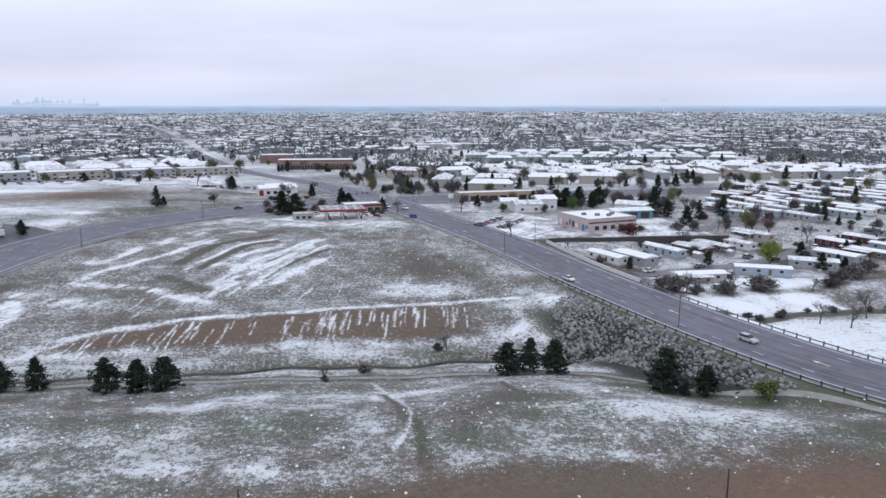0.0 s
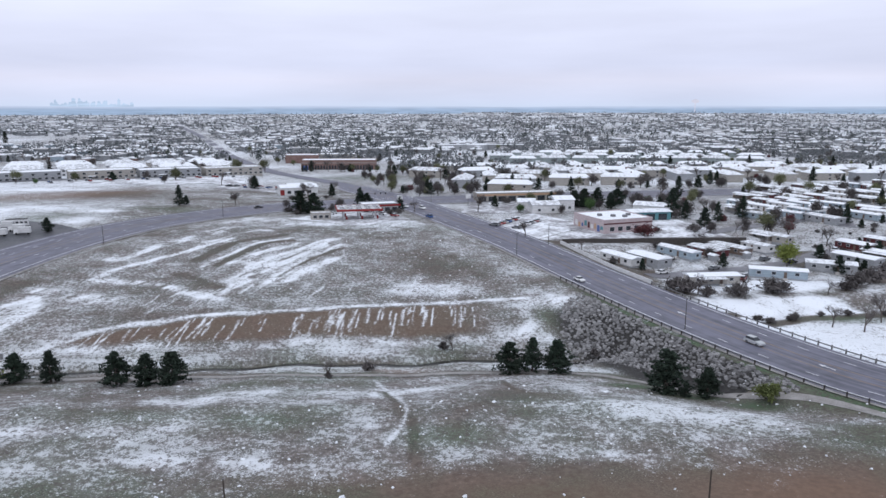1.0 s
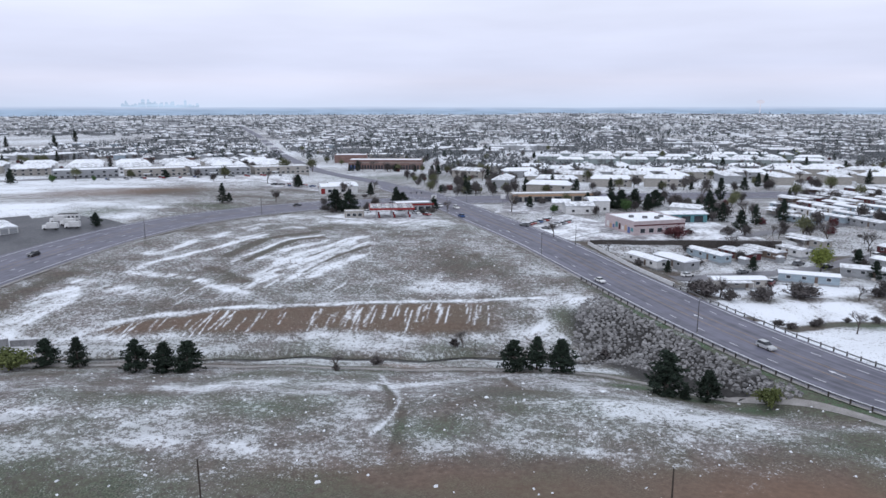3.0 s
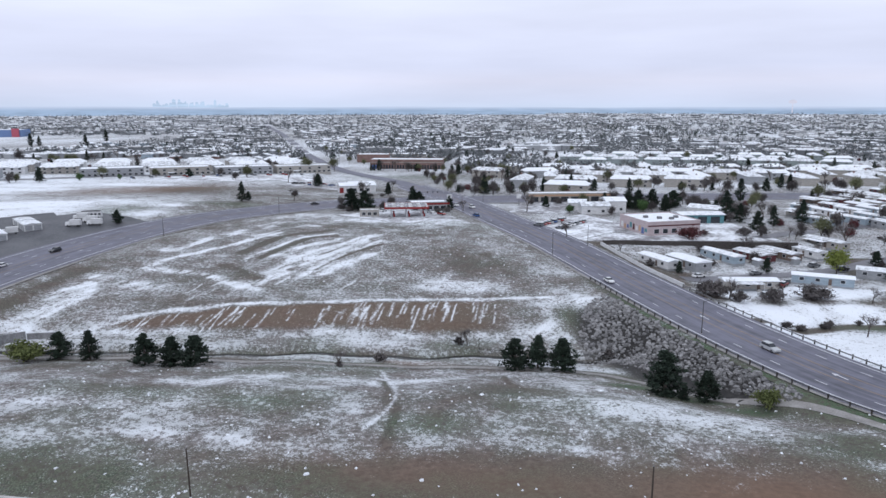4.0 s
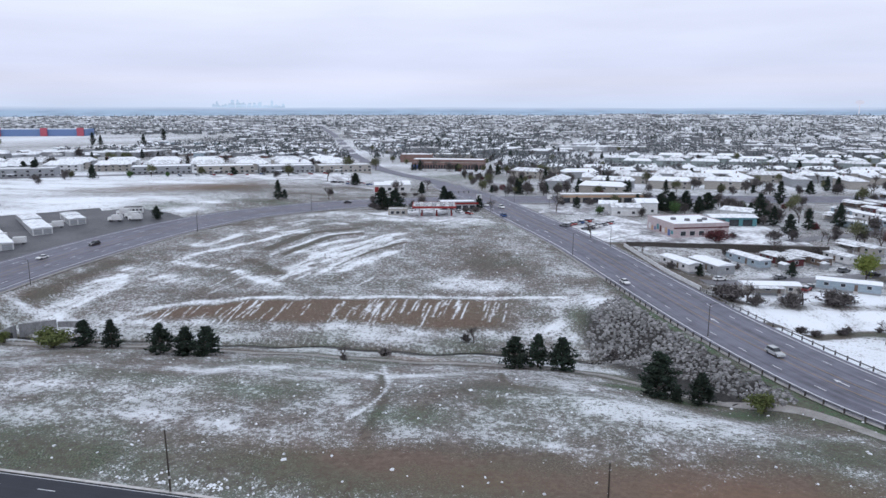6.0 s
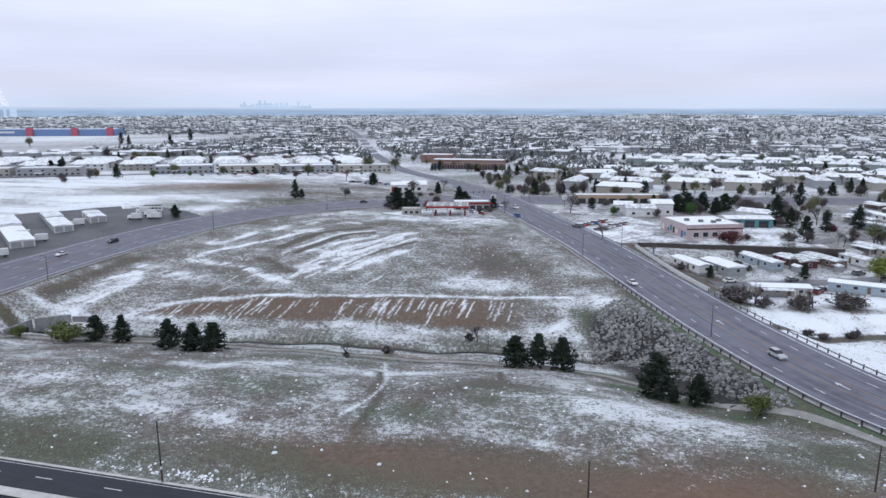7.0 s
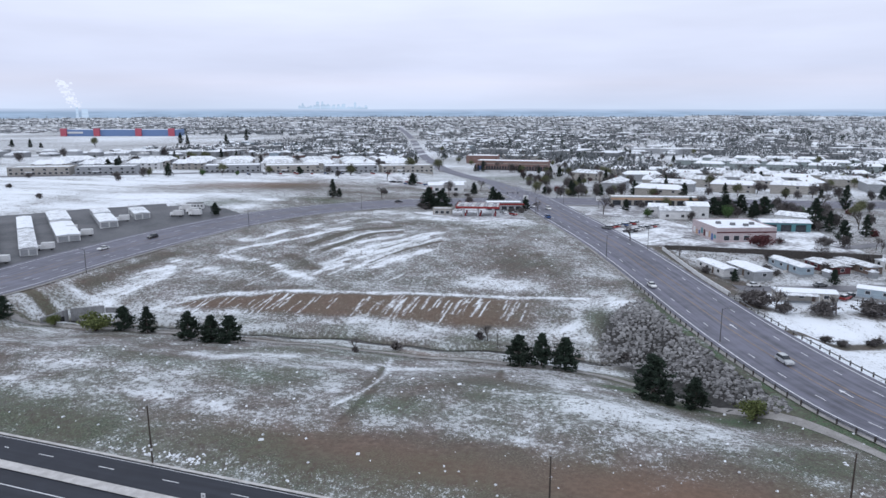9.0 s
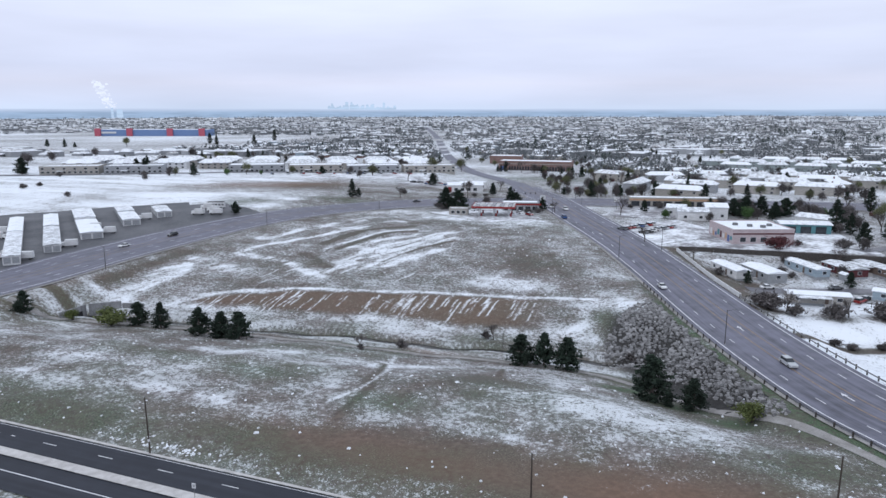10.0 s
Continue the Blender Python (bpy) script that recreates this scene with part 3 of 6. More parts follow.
    orange = np.maximum.reduce([1.0 * blob(x, y, 56, 93, 28, 10), 0.65 * blob(x, y, 18, 92, 36, 8), 0.55 * face, 0.9 * blob(x, y, -12, 161.5, 10, 2.2), 0.85 * blob(x, y, -240, 405, 55, 22, 0.5), 0.35 * blob(x, y, -150, 150, 30, 30)])
    rocky = smooth(13, 15, d1) * (1 - smooth(30, 36, d1)) * (1 - right) * smooth(137, 146, y) * (1 - smooth(197, 208, y)) * (s > -34)
    snow = snow * (1 - 0.8 * rocky) * (1 - 0.9 * np.exp(-(s / 2.4) ** 4) * (y < 300))
    dt, _, _ = near_line(x, y, TRAIL, 8)
    snow = snow * (1 - 0.6 * np.exp(-((dt - 2.2) / 1.0) ** 2))
    green = green * (1 - 0.8 * np.clip(orange, 0, 1))
    # mask for the painted shade between the bank stones
    gap_shade = rocky * smooth(27, 33, x) * (1 - np.clip(1.3 * shoulder, 0, 1))
    me = bpy.data.meshes.new("ground")
    nx, ny = len(gx), len(gy)
    i = np.arange(nx * ny).reshape(ny, nx)
    quads = np.stack([i[:-1, :-1], i[:-1, 1:], i[1:, 1:], i[1:, :-1]], -1).reshape(-1, 4)
    me.vertices.add(nx * ny)
    me.vertices.foreach_set("co", np.stack([x, y, z], -1).ravel())
    me.loops.add(quads.size)
    me.loops.foreach_set("vertex_index", quads.ravel())
    me.polygons.add(len(quads))
    me.polygons.foreach_set("loop_start", np.arange(len(quads)) * 4)
    me.polygons.foreach_set("use_smooth", np.ones(len(quads), bool))
    me.update(calc_edges=True)
    for name, val in (("snow", np.clip(snow, 0, 1)), ("green", np.clip(green, 0, 1)), ("orange", np.clip(orange, 0, 1)), ("gap_shade", np.clip(gap_shade, 0, 1))):
        me.attributes.new(name, "FLOAT", "POINT").data.foreach_set("value", val.astype(np.float32))
    setting("ground", me, M_GROUND, "snow-dusted brown and olive grassland", "ground")


build_ground()


def ribbon(line, offsets, lift, ground=False, a=0, b=None):
    """A strip along a line, between offsets to its right; it carries how far along and across it lies."""
    p = line[a:b]
    d = np.gradient(p[:, :2], axis=0)
    d /= np.linalg.norm(d, axis=1)[:, None]
    right = np.stack([d[:, 1], -d[:, 0]], 1)
    run = np.concatenate([[0], np.cumsum(np.linalg.norm(np.diff(p[:, :2], axis=0), axis=1))])
    vs, fs, k = [], [], len(offsets)
    al, ac = [], []
    for j, (q, r, w) in enumerate(zip(p, right, run)):
        for o in offsets:
            x, y = q[0] + r[0] * o, q[1] + r[1] * o
            vs.append((x, y, (0 if ground else q[2]) + lift))
            al.append(w), ac.append(o)
        if j:
            fs += [((j - 1) * k + i, (j - 1) * k + i + 1, j * k + i + 1, j * k + i) for i in range(k - 1)]
    if ground:
        z = zgs([v[:2] for v in vs])
        vs = [(v[0], v[1], h + lift) for v, h in zip(vs, z)]
    me = bpy.data.meshes.new("strip")
    me.from_pydata(vs, [], [f[::-1] for f in fs])
    for name, val in (("along", al), ("across", ac)):
        me.attributes.new(name, "FLOAT", "POINT").data.foreach_set("value", val)
    me.update()
    return me


def dashes(line, offset, lift, on, off, width, start=0.0, end=1e9):
    p = line
    run = np.concatenate([[0], np.cumsum(np.linalg.norm(np.diff(p[:, :2], axis=0), axis=1))])
    sh, s = Shape(), start
    while s + on < min(run[-1], end):
        pts = []
        for u in (s, s + on):
            c = [np.interp(u, run, p[:, i]) for i in range(3)]
            e = [np.interp(u + 0.5, run, p[:, i]) - np.interp(u - 0.5, run, p[:, i]) for i in range(2)]
            n = math.hypot(*e) or 1
            rx, ry = e[1] / n, -e[0] / n
            pts += [(c[0] + rx * (offset + k * width / 2), c[1] + ry * (offset + k * width / 2), c[2] + lift) for k in (-1, 1)]
        sh.face_set(pts, [(0, 1, 3, 2)])
        s += on + off
    return sh


FAR_END = int(np.argmax(EAST[:, 1] > 470))


def build_roads():
    tagged(part("road_far", ribbon(EAST[FAR_END - 1:], np.linspace(-6.5, 6.5, 5), 0.0), M_ROAD, None), "grey two-lane street running away into the suburb", "road", kind="structure")
    east = setting("road_east", ribbon(EAST[:FAR_END], np.linspace(-11.5, 11.5, 9), 0.0), M_ROAD, "worn grey multi-lane asphalt road, wet and bare of snow", "road")
    west = setting("road_west", ribbon(WEST, np.linspace(-16, 16, 11), 0.012), M_ROAD, "worn grey wide asphalt road, bare of snow", "road")
    south = setting("road_south", ribbon(SOUTH, np.linspace(-7.7, 8.5, 9), 0.0), M_ROAD_NEW, "fresh dark asphalt divided road", "road")
    part("edge_line", ribbon(EAST[:FAR_END], (-10.2, -9.9), 0.03), M_PAINT, east)
    part("edge_line", ribbon(EAST[:FAR_END], (9.9, 10.2), 0.03), M_PAINT, east)
    for o in (-6.4, 6.2):
        part("lane_marking", dashes(EAST[:FAR_END], o, 0.03, 3.0, 9.2, 0.22), M_PAINT, east)
    for o in (-1.9, 1.7):
        part("turn_lane_line", ribbon(EAST[:FAR_END], (o - 0.12, o + 0.12), 0.03), M_YELLOW, east)
    part("edge_line", ribbon(WEST, (13.6, 13.9), 0.04), M_PAINT, west)
    part("edge_line", ribbon(WEST, (-13.9, -13.6), 0.04), M_PAINT, west)
    for o in (-8.5, -5, 5, 8.5):
        part("lane_marking", dashes(WEST, o, 0.04, 3.0, 9.2, 0.22), M_PAINT, west)
    for o in (-1.9, 1.9):
        part("turn_lane_line", ribbon(WEST, (o - 0.12, o + 0.12), 0.04), M_YELLOW, west)
    for line, o in ((EAST[:FAR_END], (-12.5, -11.5)), (WEST, (16, 17.4))):
        tagged(part("pavement", ribbon(line, o, -0.03), M_TRAIL, None), "pale concrete shoulder strip beside the road", "shoulder", kind="structure")
    tagged(part("trail", ribbon(TRAIL, (-1.2, -0.4, 0.4, 1.2), 0.09, True), M_TRAIL, None), "narrow pale concrete footpath through the meadow", "footpath", kind="structure")
    return east, west, south


ROAD_EAST, ROAD_WEST, ROAD_SOUTH = build_roads()

# ---- plants ----
def crown_cards(rng, count, inside, size, flat=0.0, slim=1.0):
    """Many small leaf or needle clumps, each a bent pair of faces, set where inside() puts them."""
    sh = Shape()
    for _ in range(count):
        c, out = inside(rng)
        c = Vector(c)
        d = Vector((rng.gauss(0, 1), rng.gauss(0, 1), rng.gauss(0, 1) * (1 - flat))).normalized() + Vector(out) * 0.8
        d.normalize()
        a = d.orthogonal().normalized()
        a = (a * math.cos(k := rng.uniform(0, 6.3)) + d.cross(a) * math.sin(k)).normalized()
        s, w = size * rng.uniform(0.6, 1.3), size * rng.uniform(0.3, 0.6) * slim
        lift = a.cross(d) * s * 0.25
        p = [c - d * s * 0.5, c + a * w + lift, c + d * s * 0.6, c - a * w + lift]
        sh.face_set(p, [(0, 1, 2), (0, 2, 3)])
    return sh


def pine_meshes(seed, tall, wide):
    rng = random.Random(seed)
    trunk = Shape()
    trunk.tube((0, 0, -0.3), (0.06, 0.03, tall * 0.55), 0.03 * tall, 0.016 * tall, 8).tube((0.06, 0.03, tall * 0.55), (0.0, 0.05, tall * 0.97), 0.016 * tall, 0.004 * tall, 6)
    boughs = []
    z = 0.06 * tall
    while z < tall * 0.97:
        k = z / tall
        r = wide * 0.5 * (0.86 + 0.5 * k if k < 0.26 else (1 - k) ** 0.80 * 1.28) * rng.uniform(0.55, 1.2)
        for _ in range(5 if k < 0.8 else 4):
            a, ln = rng.uniform(0, 6.28), max(0.25, r * rng.uniform(0.7, 1.18))
            tip = (math.cos(a) * ln, math.sin(a) * ln, z + ln * rng.uniform(-0.02, 0.42))
            boughs.append(((0, 0, z), tip))
            trunk.tube((0, 0, z), tip, 0.035, 0.012, 3, False)
        z += tall * 0.045 * rng.uniform(0.8, 1.25)

    def inside(g):
        p, q = boughs[g.randrange(len(boughs))]
        t = g.uniform(0.25, 1.05) ** 0.7
        v = [p[i] + (q[i] - p[i]) * t + g.gauss(0, 0.16 if i < 2 else 0.13) * wide / 4 for i in range(3)]
        return v, (q[0] * 0.25, q[1] * 0.25, 0.25)
    return trunk.mesh("trunk"), crown_cards(rng, int(len(boughs) * 30), inside, 0.075 * wide).mesh("crown")


def bare_tree_meshes(seed, tall, spread=0.5, depth=4, twigs=True):
    rng = random.Random(seed)
    wood, twig, tips = Shape(), Shape(), []

    def grow(p, d, ln, r, level):
        q = p + d * ln
        wood.tube(p, q, r, r * 0.68, 5 if level < 2 else 3, level == 0)
        if level >= depth:
            tips.append((q, d))
            return
        for _ in range(3 if level else 4):
            axis_ = Vector((rng.gauss(0, 1), rng.gauss(0, 1), rng.gauss(0, 0.5))).normalized()
            e = (d + axis_ * spread * rng.uniform(0.7, 1.5) + Vector((0, 0, 0.12))).normalized()
            grow(p + d * ln * rng.uniform(0.6, 1.0), e, ln * rng.uniform(0.6, 0.82), r * 0.58, level + 1)
    grow(Vector((0, 0, -0.2)), Vector((rng.uniform(-.06, .06), rng.uniform(-.06, .06), 1)).normalized(), tall * 0.27, tall * 0.022, 0)
    for q, d in tips:
        for _ in range(5):
            e = (d + Vector((rng.gauss(0, .7), rng.gauss(0, .7), rng.gauss(0, .5)))).normalized() * tall * rng.uniform(0.05, 0.11)
            s = e.orthogonal().normalized() * tall * 0.0028
            twig.face_set([q - s, q + s, q + e], [(0, 1, 2)])
    return wood.mesh("trunk"), twig.mesh("twigs"), [q for q, _ in tips]


def leafy_meshes(seed, tall, wide, size, cards, depth=3, slim=1.0):
    rng = random.Random(seed)
    wood, twig, tips = bare_tree_meshes(seed, tall * 0.9, 0.55, depth)

    def inside(g):
        q = tips[g.randrange(len(tips))]
        v = [q[i] + g.gauss(0, wide * 0.085) for i in range(3)]
        return v, (q[0] * 0.05, q[1] * 0.05, 0.1)
    return wood, crown_cards(rng, cards, inside, size, 0.0, slim).mesh("crown")


def bush_meshes(seed, tall, wide, size, cards, slim=1.0):
    rng = random.Random(seed)
    wood, ends = Shape(), []
    for _ in range(26):
        a, k = rng.uniform(0, 6.28), rng.uniform(0.15, 1.0)
        tip = (math.cos(a) * wide * 0.5 * k * rng.uniform(0.8, 1.1), math.sin(a) * wide * 0.5 * k * rng.uniform(0.8, 1.1), tall * (1.02 - 0.55 * k * k) * rng.uniform(0.8, 1.08))
        m = (tip[0] * 0.45, tip[1] * 0.45, tip[2] * 0.6)
        wood.tube((0, 0, -0.1), m, 0.05, 0.03, 3, False).tube(m, tip, 0.03, 0.01, 3, False)
        ends.append((m, tip))

    def inside(g):
        m, q = ends[g.randrange(len(ends))]
        t = g.uniform(-0.1, 1.05)
        return [m[i] + (q[i] - m[i]) * t + g.gauss(0, wide * 0.055) for i in range(3)], (q[0] * 0.2, q[1] * 0.2, 0.2)
    return wood.mesh("stems"), crown_cards(rng, cards, inside, size, 0.0, slim).mesh("foliage")


def fit_plant(meshes, tall, wide):
    """Scales the pieces of a plant together to its height and breadth."""
    co = np.concatenate([np.array([v.co for v in m.vertices]) for m in meshes])
    m = Matrix.Diagonal((wide / np.ptp(co[:, 0]), wide / np.ptp(co[:, 1]), tall / co[:, 2].max(), 1))
    for me in meshes:
        me.transform(m)


class Plants:
    """Keeps one built plant of each kind and copies it."""
    kinds = {}

    @classmethod
    def add(cls, key, x, y, scale=1.0, spin=0.0, sink=0.0, flat=1.0, z=None, lean=0.0):
        if key[:3] in ("bud", "gre", "lea", "plu"):
            sink = sink + 1.7 * scale
        name, label, category, group, pieces = cls.kinds[key]
        ob = thing(name, label, category, None, group)
        for pname, me, mat in pieces:
            part(pname, me, mat, ob)
        ob.matrix_basis = pose(x, y, (zg(x, y) if z is None else z) - sink, lean, 0, spin) @ Matrix.Diagonal((scale, scale, scale * flat, 1))
        return ob


def kinds_of_plants():
    K = Plants.kinds
    for i, (tall, wide) in enumerate(((7.4, 5.4), (7.8, 5.0), (7.0, 5.6), (9.2, 5.6), (6.4, 4.6))):
        t, c = pine_meshes(10 + i, tall, wide)
        fit_plant((t, c), tall, wide * 1.46)
        K["pine%d" % i] = ("pine_tree", "dark green bushy pine standing in snowy grass", "pine tree", "pines by the footpath", [("trunk", t, M_BARK), ("crown", c, M_NEEDLE)])
    for i, (tall, wide) in enumerate(((11, 5.0), (13, 5.6), (9, 5.4))):
        t, c = pine_meshes(20 + i, tall, wide)
        fit_plant((t, c), tall, wide * 1.4)
        K["spruce%d" % i] = ("conifer_tree", "tall dark green conifer among the houses", "conifer", "conifers of the suburb", [("trunk", t, M_BARK), ("crown", c, M_NEEDLE)])
    for i, (tall, sp) in enumerate(((9, 0.5), (11, 0.55), (8, 0.65))):
        t, w, _ = bare_tree_meshes(30 + i, tall, sp, 4)
        fit_plant((t, w), tall, tall * 0.85)
        K["bare%d" % i] = ("bare_tree", "leafless grey-brown tree with fine twigs", "tree", "leafless trees", [("trunk", t, M_BARK), ("twig_crown", w, M_TWIG)])
    for i, (tall, wide, mat, key, word) in enumerate(((10, 8, M_BUD, "bud0", "tree in olive-green spring bud"), (12, 9, M_BUD, "bud1", "broad tree in olive-green spring bud"), (8, 8, M_LIME, "lime", "round tree in bright lime-green leaf"),
                                                      (6, 6, M_PLUM, "plum", "small tree with plum-red leaves"), (8, 7, M_GREENLEAF, "leaf", "tree in fresh dark green leaf"), (10, 9, M_TWIG, "grey0", "leafless grey tree with a dense crown of twigs"), (11, 8, M_TWIG, "grey1", "tall leafless grey tree with many twigs"))):
        t, c = leafy_meshes(40 + i, tall, wide, 0.40 if mat != M_TWIG else 0.9, 1700 if mat == M_LIME else 1250 if mat != M_TWIG else 800, 3, 1.0 if mat != M_TWIG else 0.13)
        fit_plant((t, c), tall, wide)
        K[key] = ("spring_tree" if mat != M_TWIG else "leafless_tree", word, "tree", "trees of the suburb", [("trunk", t, M_BARK), ("crown", c, mat)])
    for i, (tall, wide, mat, key, word, cards) in enumerate(((3.6, 5.4, M_OLIVE, "shrub", "round olive-green shrub beside the footpath", 1500), (3.4, 6.0, M_TWIG, "brush", "tangle of leafless grey-brown brush in snow", 620), (2.8, 7.5, M_PLUM, "redshrub", "spreading plum-red shrub before the shop", 1500),
                                                             (3.4, 6.5, M_OLIVE, "willow", "low spreading yellow-green shrub", 1900), (1.6, 2.6, M_TWIG, "smallbrush", "small leafless shrub in dry grass", 300))):
        t, c = bush_meshes(60 + i, tall, wide, 0.34 if mat != M_TWIG else 0.95, cards, 1.0 if mat != M_TWIG else 0.11)
        fit_plant((t, c), tall, wide)
        K[key] = ("shrub", word, "shrub", "shrubs", [("stems", t, M_BARK), ("foliage", c, mat)])


kinds_of_plants()


def meadow_plants():
    rng = random.Random(3)
    for i, (x, y, k, s) in enumerate(((-99, 150.5, 0, 0.9), (-91, 151, 1, 0.92), (-73.5, 147, 0, 1.0), (-67, 148, 4, 1.1), (-61, 148, 2, 1.0), (15, 157.5, 2, 1.0), (20.3, 158.5, 1, 1.0), (26, 158, 0, 1.02),
                                      (47, 142.2, 3, 1.0), (50.6, 140.4, 4, 0.5), (55.2, 141, 4, 1.0), (-133, 140.5, 4, 1.0))):
        Plants.add("pine%d" % k, x, y, s * 1.1, rng.uniform(0, 360))
    Plants.add("shrub", 66, 135.5, 1.25, 40)
    Plants.add("willow", -106, 147, 1.75, 10)
    Plants.add("shrub", -121, 147, 1.0, 90)
    Plants.add("bare2", 1, 178.5, 0.62, 10)
    Plants.add("smallbrush", -1.5, 179, 1.5, 10)
    Plants.add("bare0", -27, 153, 0.5, 10)
    Plants.add("smallbrush", -27, 153.5, 1.0, 10)
    Plants.add("smallbrush", -19, 161, 1.6, 60)
    Plants.add("smallbrush", 38, 178, 1.5, 0)
    for x, y, k, s in ((72, 214, "brush", 1.7), (76, 216, "bare2", 0.9), (69, 218, "brush", 1.4), (89, 217, "brush", 1.5), (92, 219, "bare0", 0.7), (101, 221, "brush", 1.7), (104, 223, "brush", 1.3), (78, 213, "brush", 1.2), (131, 230, "brush", 1.7),
                       (140, 236, "brush", 1.8), (150, 246, "brush", 1.5), (126, 226, "brush", 1.2), (106, 193, "bare1", 0.62), (112, 188, "bare0", 0.85), (122, 198, "bare1", 0.8), (118, 221, "bare2", 0.7), (136, 204, "brush", 1.4),
                       (57, 253, "brush", 0.8), (66, 247, "spruce2", 0.5), (48, 268, "bare2", 0.55), (96, 282, "bare1", 0.7), (104, 284, "brush", 1.2), (77, 268, "brush", 0.7)):
        Plants.add(k, x, y, s, rng.uniform(0, 360))
    for x, y, k, s in ((120, 256, "lime", 1.25), (134, 247, "spruce2", 0.75), (76, 289, "redshrub", 1.9), (204, 466, "bud1", 1.2), (253, 423, "bud1", 1.1), (101, 341, "spruce1", 1.1), (108, 313, "spruce2", 1.0), (125, 415, "spruce1", 1.0),
                       (30, 354, "leaf", 0.75), (67, 366, "leaf", 1.05), (38, 381, "bud0", 0.9), (-175, 618, "bud1", 1.3), (334, 900, "lime", 1.2), (167, 420, "bud1", 1.0), (129, 402, "bud0", 1.0), (60, 376, "pine3", 1.0), (66, 380, "pine2", 1.35), (73, 382, "pine3", 1.1), (79, 376, "spruce2", 0.9), (84, 384, "pine2", 1.3),
                       (-76, 335, "pine3", 1.25), (-70, 337, "pine2", 1.45), (-77, 332, "brush", 0.8), (-146, 362, "spruce0", 1.0), (-144, 366, "spruce2", 0.6), (-176, 294, "pine4", 1.0), (-53, 372, "spruce2", 1.05), (-49, 369, "pine2", 1.0),
                       (-134.5, 455, "spruce2", 1.0), (-205, 500, "bud0", 1.3), (-186, 575, "bud1", 1.35), (-34, 456, "plum", 1.0), (-44, 438, "bud0", 1.0), (-19, 431, "spruce0", 0.8), (-22, 345, "bare0", 0.7), (-120, 372, "bare1", 0.7),
                       (28, 290, "bare1", 0.65), (84, 300, "brush", 0.8), (-128, 395, "smallbrush", 2.0)):
        Plants.add(k, x, y, s, rng.uniform(0, 360))


meadow_plants()


# ---- roadside things ----
def riprap():
    """Broken stone on the bank of the eastern road."""
    rng = random.Random(8)
    shapes = []
    for k in range(8):
        sh = Shape()
        g = random.Random(70 + k)
        sh.box(0, 0, -0.35, 1, 0.8, 0.75, 0, 0.74)
        sh.v = [(a * g.uniform(0.75, 1.25) + g.uniform(-.12, .12), b * g.uniform(0.75, 1.25) + g.uniform(-.12, .12), c * g.uniform(0.8, 1.3)) for a, b, c in sh.v]
        shapes.append(sh)
    meshes = [s.mesh("stone") for s in shapes]
    # near-black sheet under the stones, standing for the shade in their gaps
    row = [EAST[i] for i in range(len(EAST)) if 150 < EAST[i][1] < 204]
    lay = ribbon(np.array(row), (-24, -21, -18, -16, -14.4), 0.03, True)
    bank = setting("riprap_bank", lay, M_UNDERSTONE, "broken grey stone below the road over a dark sheet of painted gap shade", "stone bank")
    poly = [(34, 207), (41, 213), (50, 202), (57, 183), (68, 160), (80, 137), (68, 137), (60, 147), (53, 159), (42, 167.5), (31, 175), (30, 186)]
    pts, cells = [], {}
    for _ in range(20000):
        x, y = rng.uniform(26, 80), rng.uniform(137, 229)
        inside = False
        for (ax, ay), (bx, by) in zip(poly, poly[1:] + poly[:1]):
            if (ay > y) != (by > y) and x < (bx - ax) * (y - ay) / (by - ay) + ax:
                inside = not inside
        if inside and np.min(np.hypot(EAST[:, 0] - x, EAST[:, 1] - y)) > 14.3 + 0.5 * math.sin(y * 0.7) and all((x - a) ** 2 + (y - b) ** 2 > 0.50 for a, b in cells.get((int(x), int(y)), ())) and (x > 34.5 + 3.0 * math.sin(y * 0.31) + 1.5 * math.sin(y * 1.3) or rng.random() < 0.18):
            pts.append((x, y))
            for i in (-1, 0, 1):
                for j in (-1, 0, 1):
                    cells.setdefault((int(x) + i, int(y) + j), []).append((x, y))
    z = zgs(pts)
    near = sorted(range(len(pts)), key=lambda i: pts[i][1])[:290]
    chosen = set(near)
    rest = Shape()
    for i, (x, y) in enumerate(pts):
        s = rng.uniform(0.6, 1.15) * (1.4 if rng.random() < 0.12 else 1)
        m = pose(x, y, z[i] + 0.16, rng.uniform(-20, 20), rng.uniform(-20, 20), rng.uniform(0, 360)) @ Matrix.Diagonal((s, s, s * 0.72, 1))
        if i in chosen:
            part("stone", meshes[i % 8], M_ROCK, bank, at=m)
        else:
            rest.face_set([m @ Vector(v) for v in shapes[i % 8].v], shapes[i % 8].f)
    me = rest.mesh("loose_stone")
    tagged(part("loose_stone", me, M_ROCK_PILE, None), "broken grey stones covering the road bank", "rocks", kind="stuff")


def rock_pile_material():
    m, n, l, b = shader("grey_riprap_pile", 0.9)
    g = n.new("ShaderNodeNewGeometry")
    f = maths(n, l, "MULTIPLY_ADD", g.outputs["Random Per Island"], 0.6, maths(n, l, "MULTIPLY", noise_node(n, l, 5, 3), 0.4))
    l.new(mixed(n, l, f, (0.085, 0.082, 0.084), (0.37, 0.362, 0.365)), b.inputs["Base Color"])
    return m


M_ROCK_PILE = rock_pile_material()
# colour of the shade painted under and between the stones
M_UNDERSTONE = plain("stone_gap_shade", (0.016, 0.015, 0.015), (0.055, 0.052, 0.051), 0.8, 0.95, fine=6)
riprap()


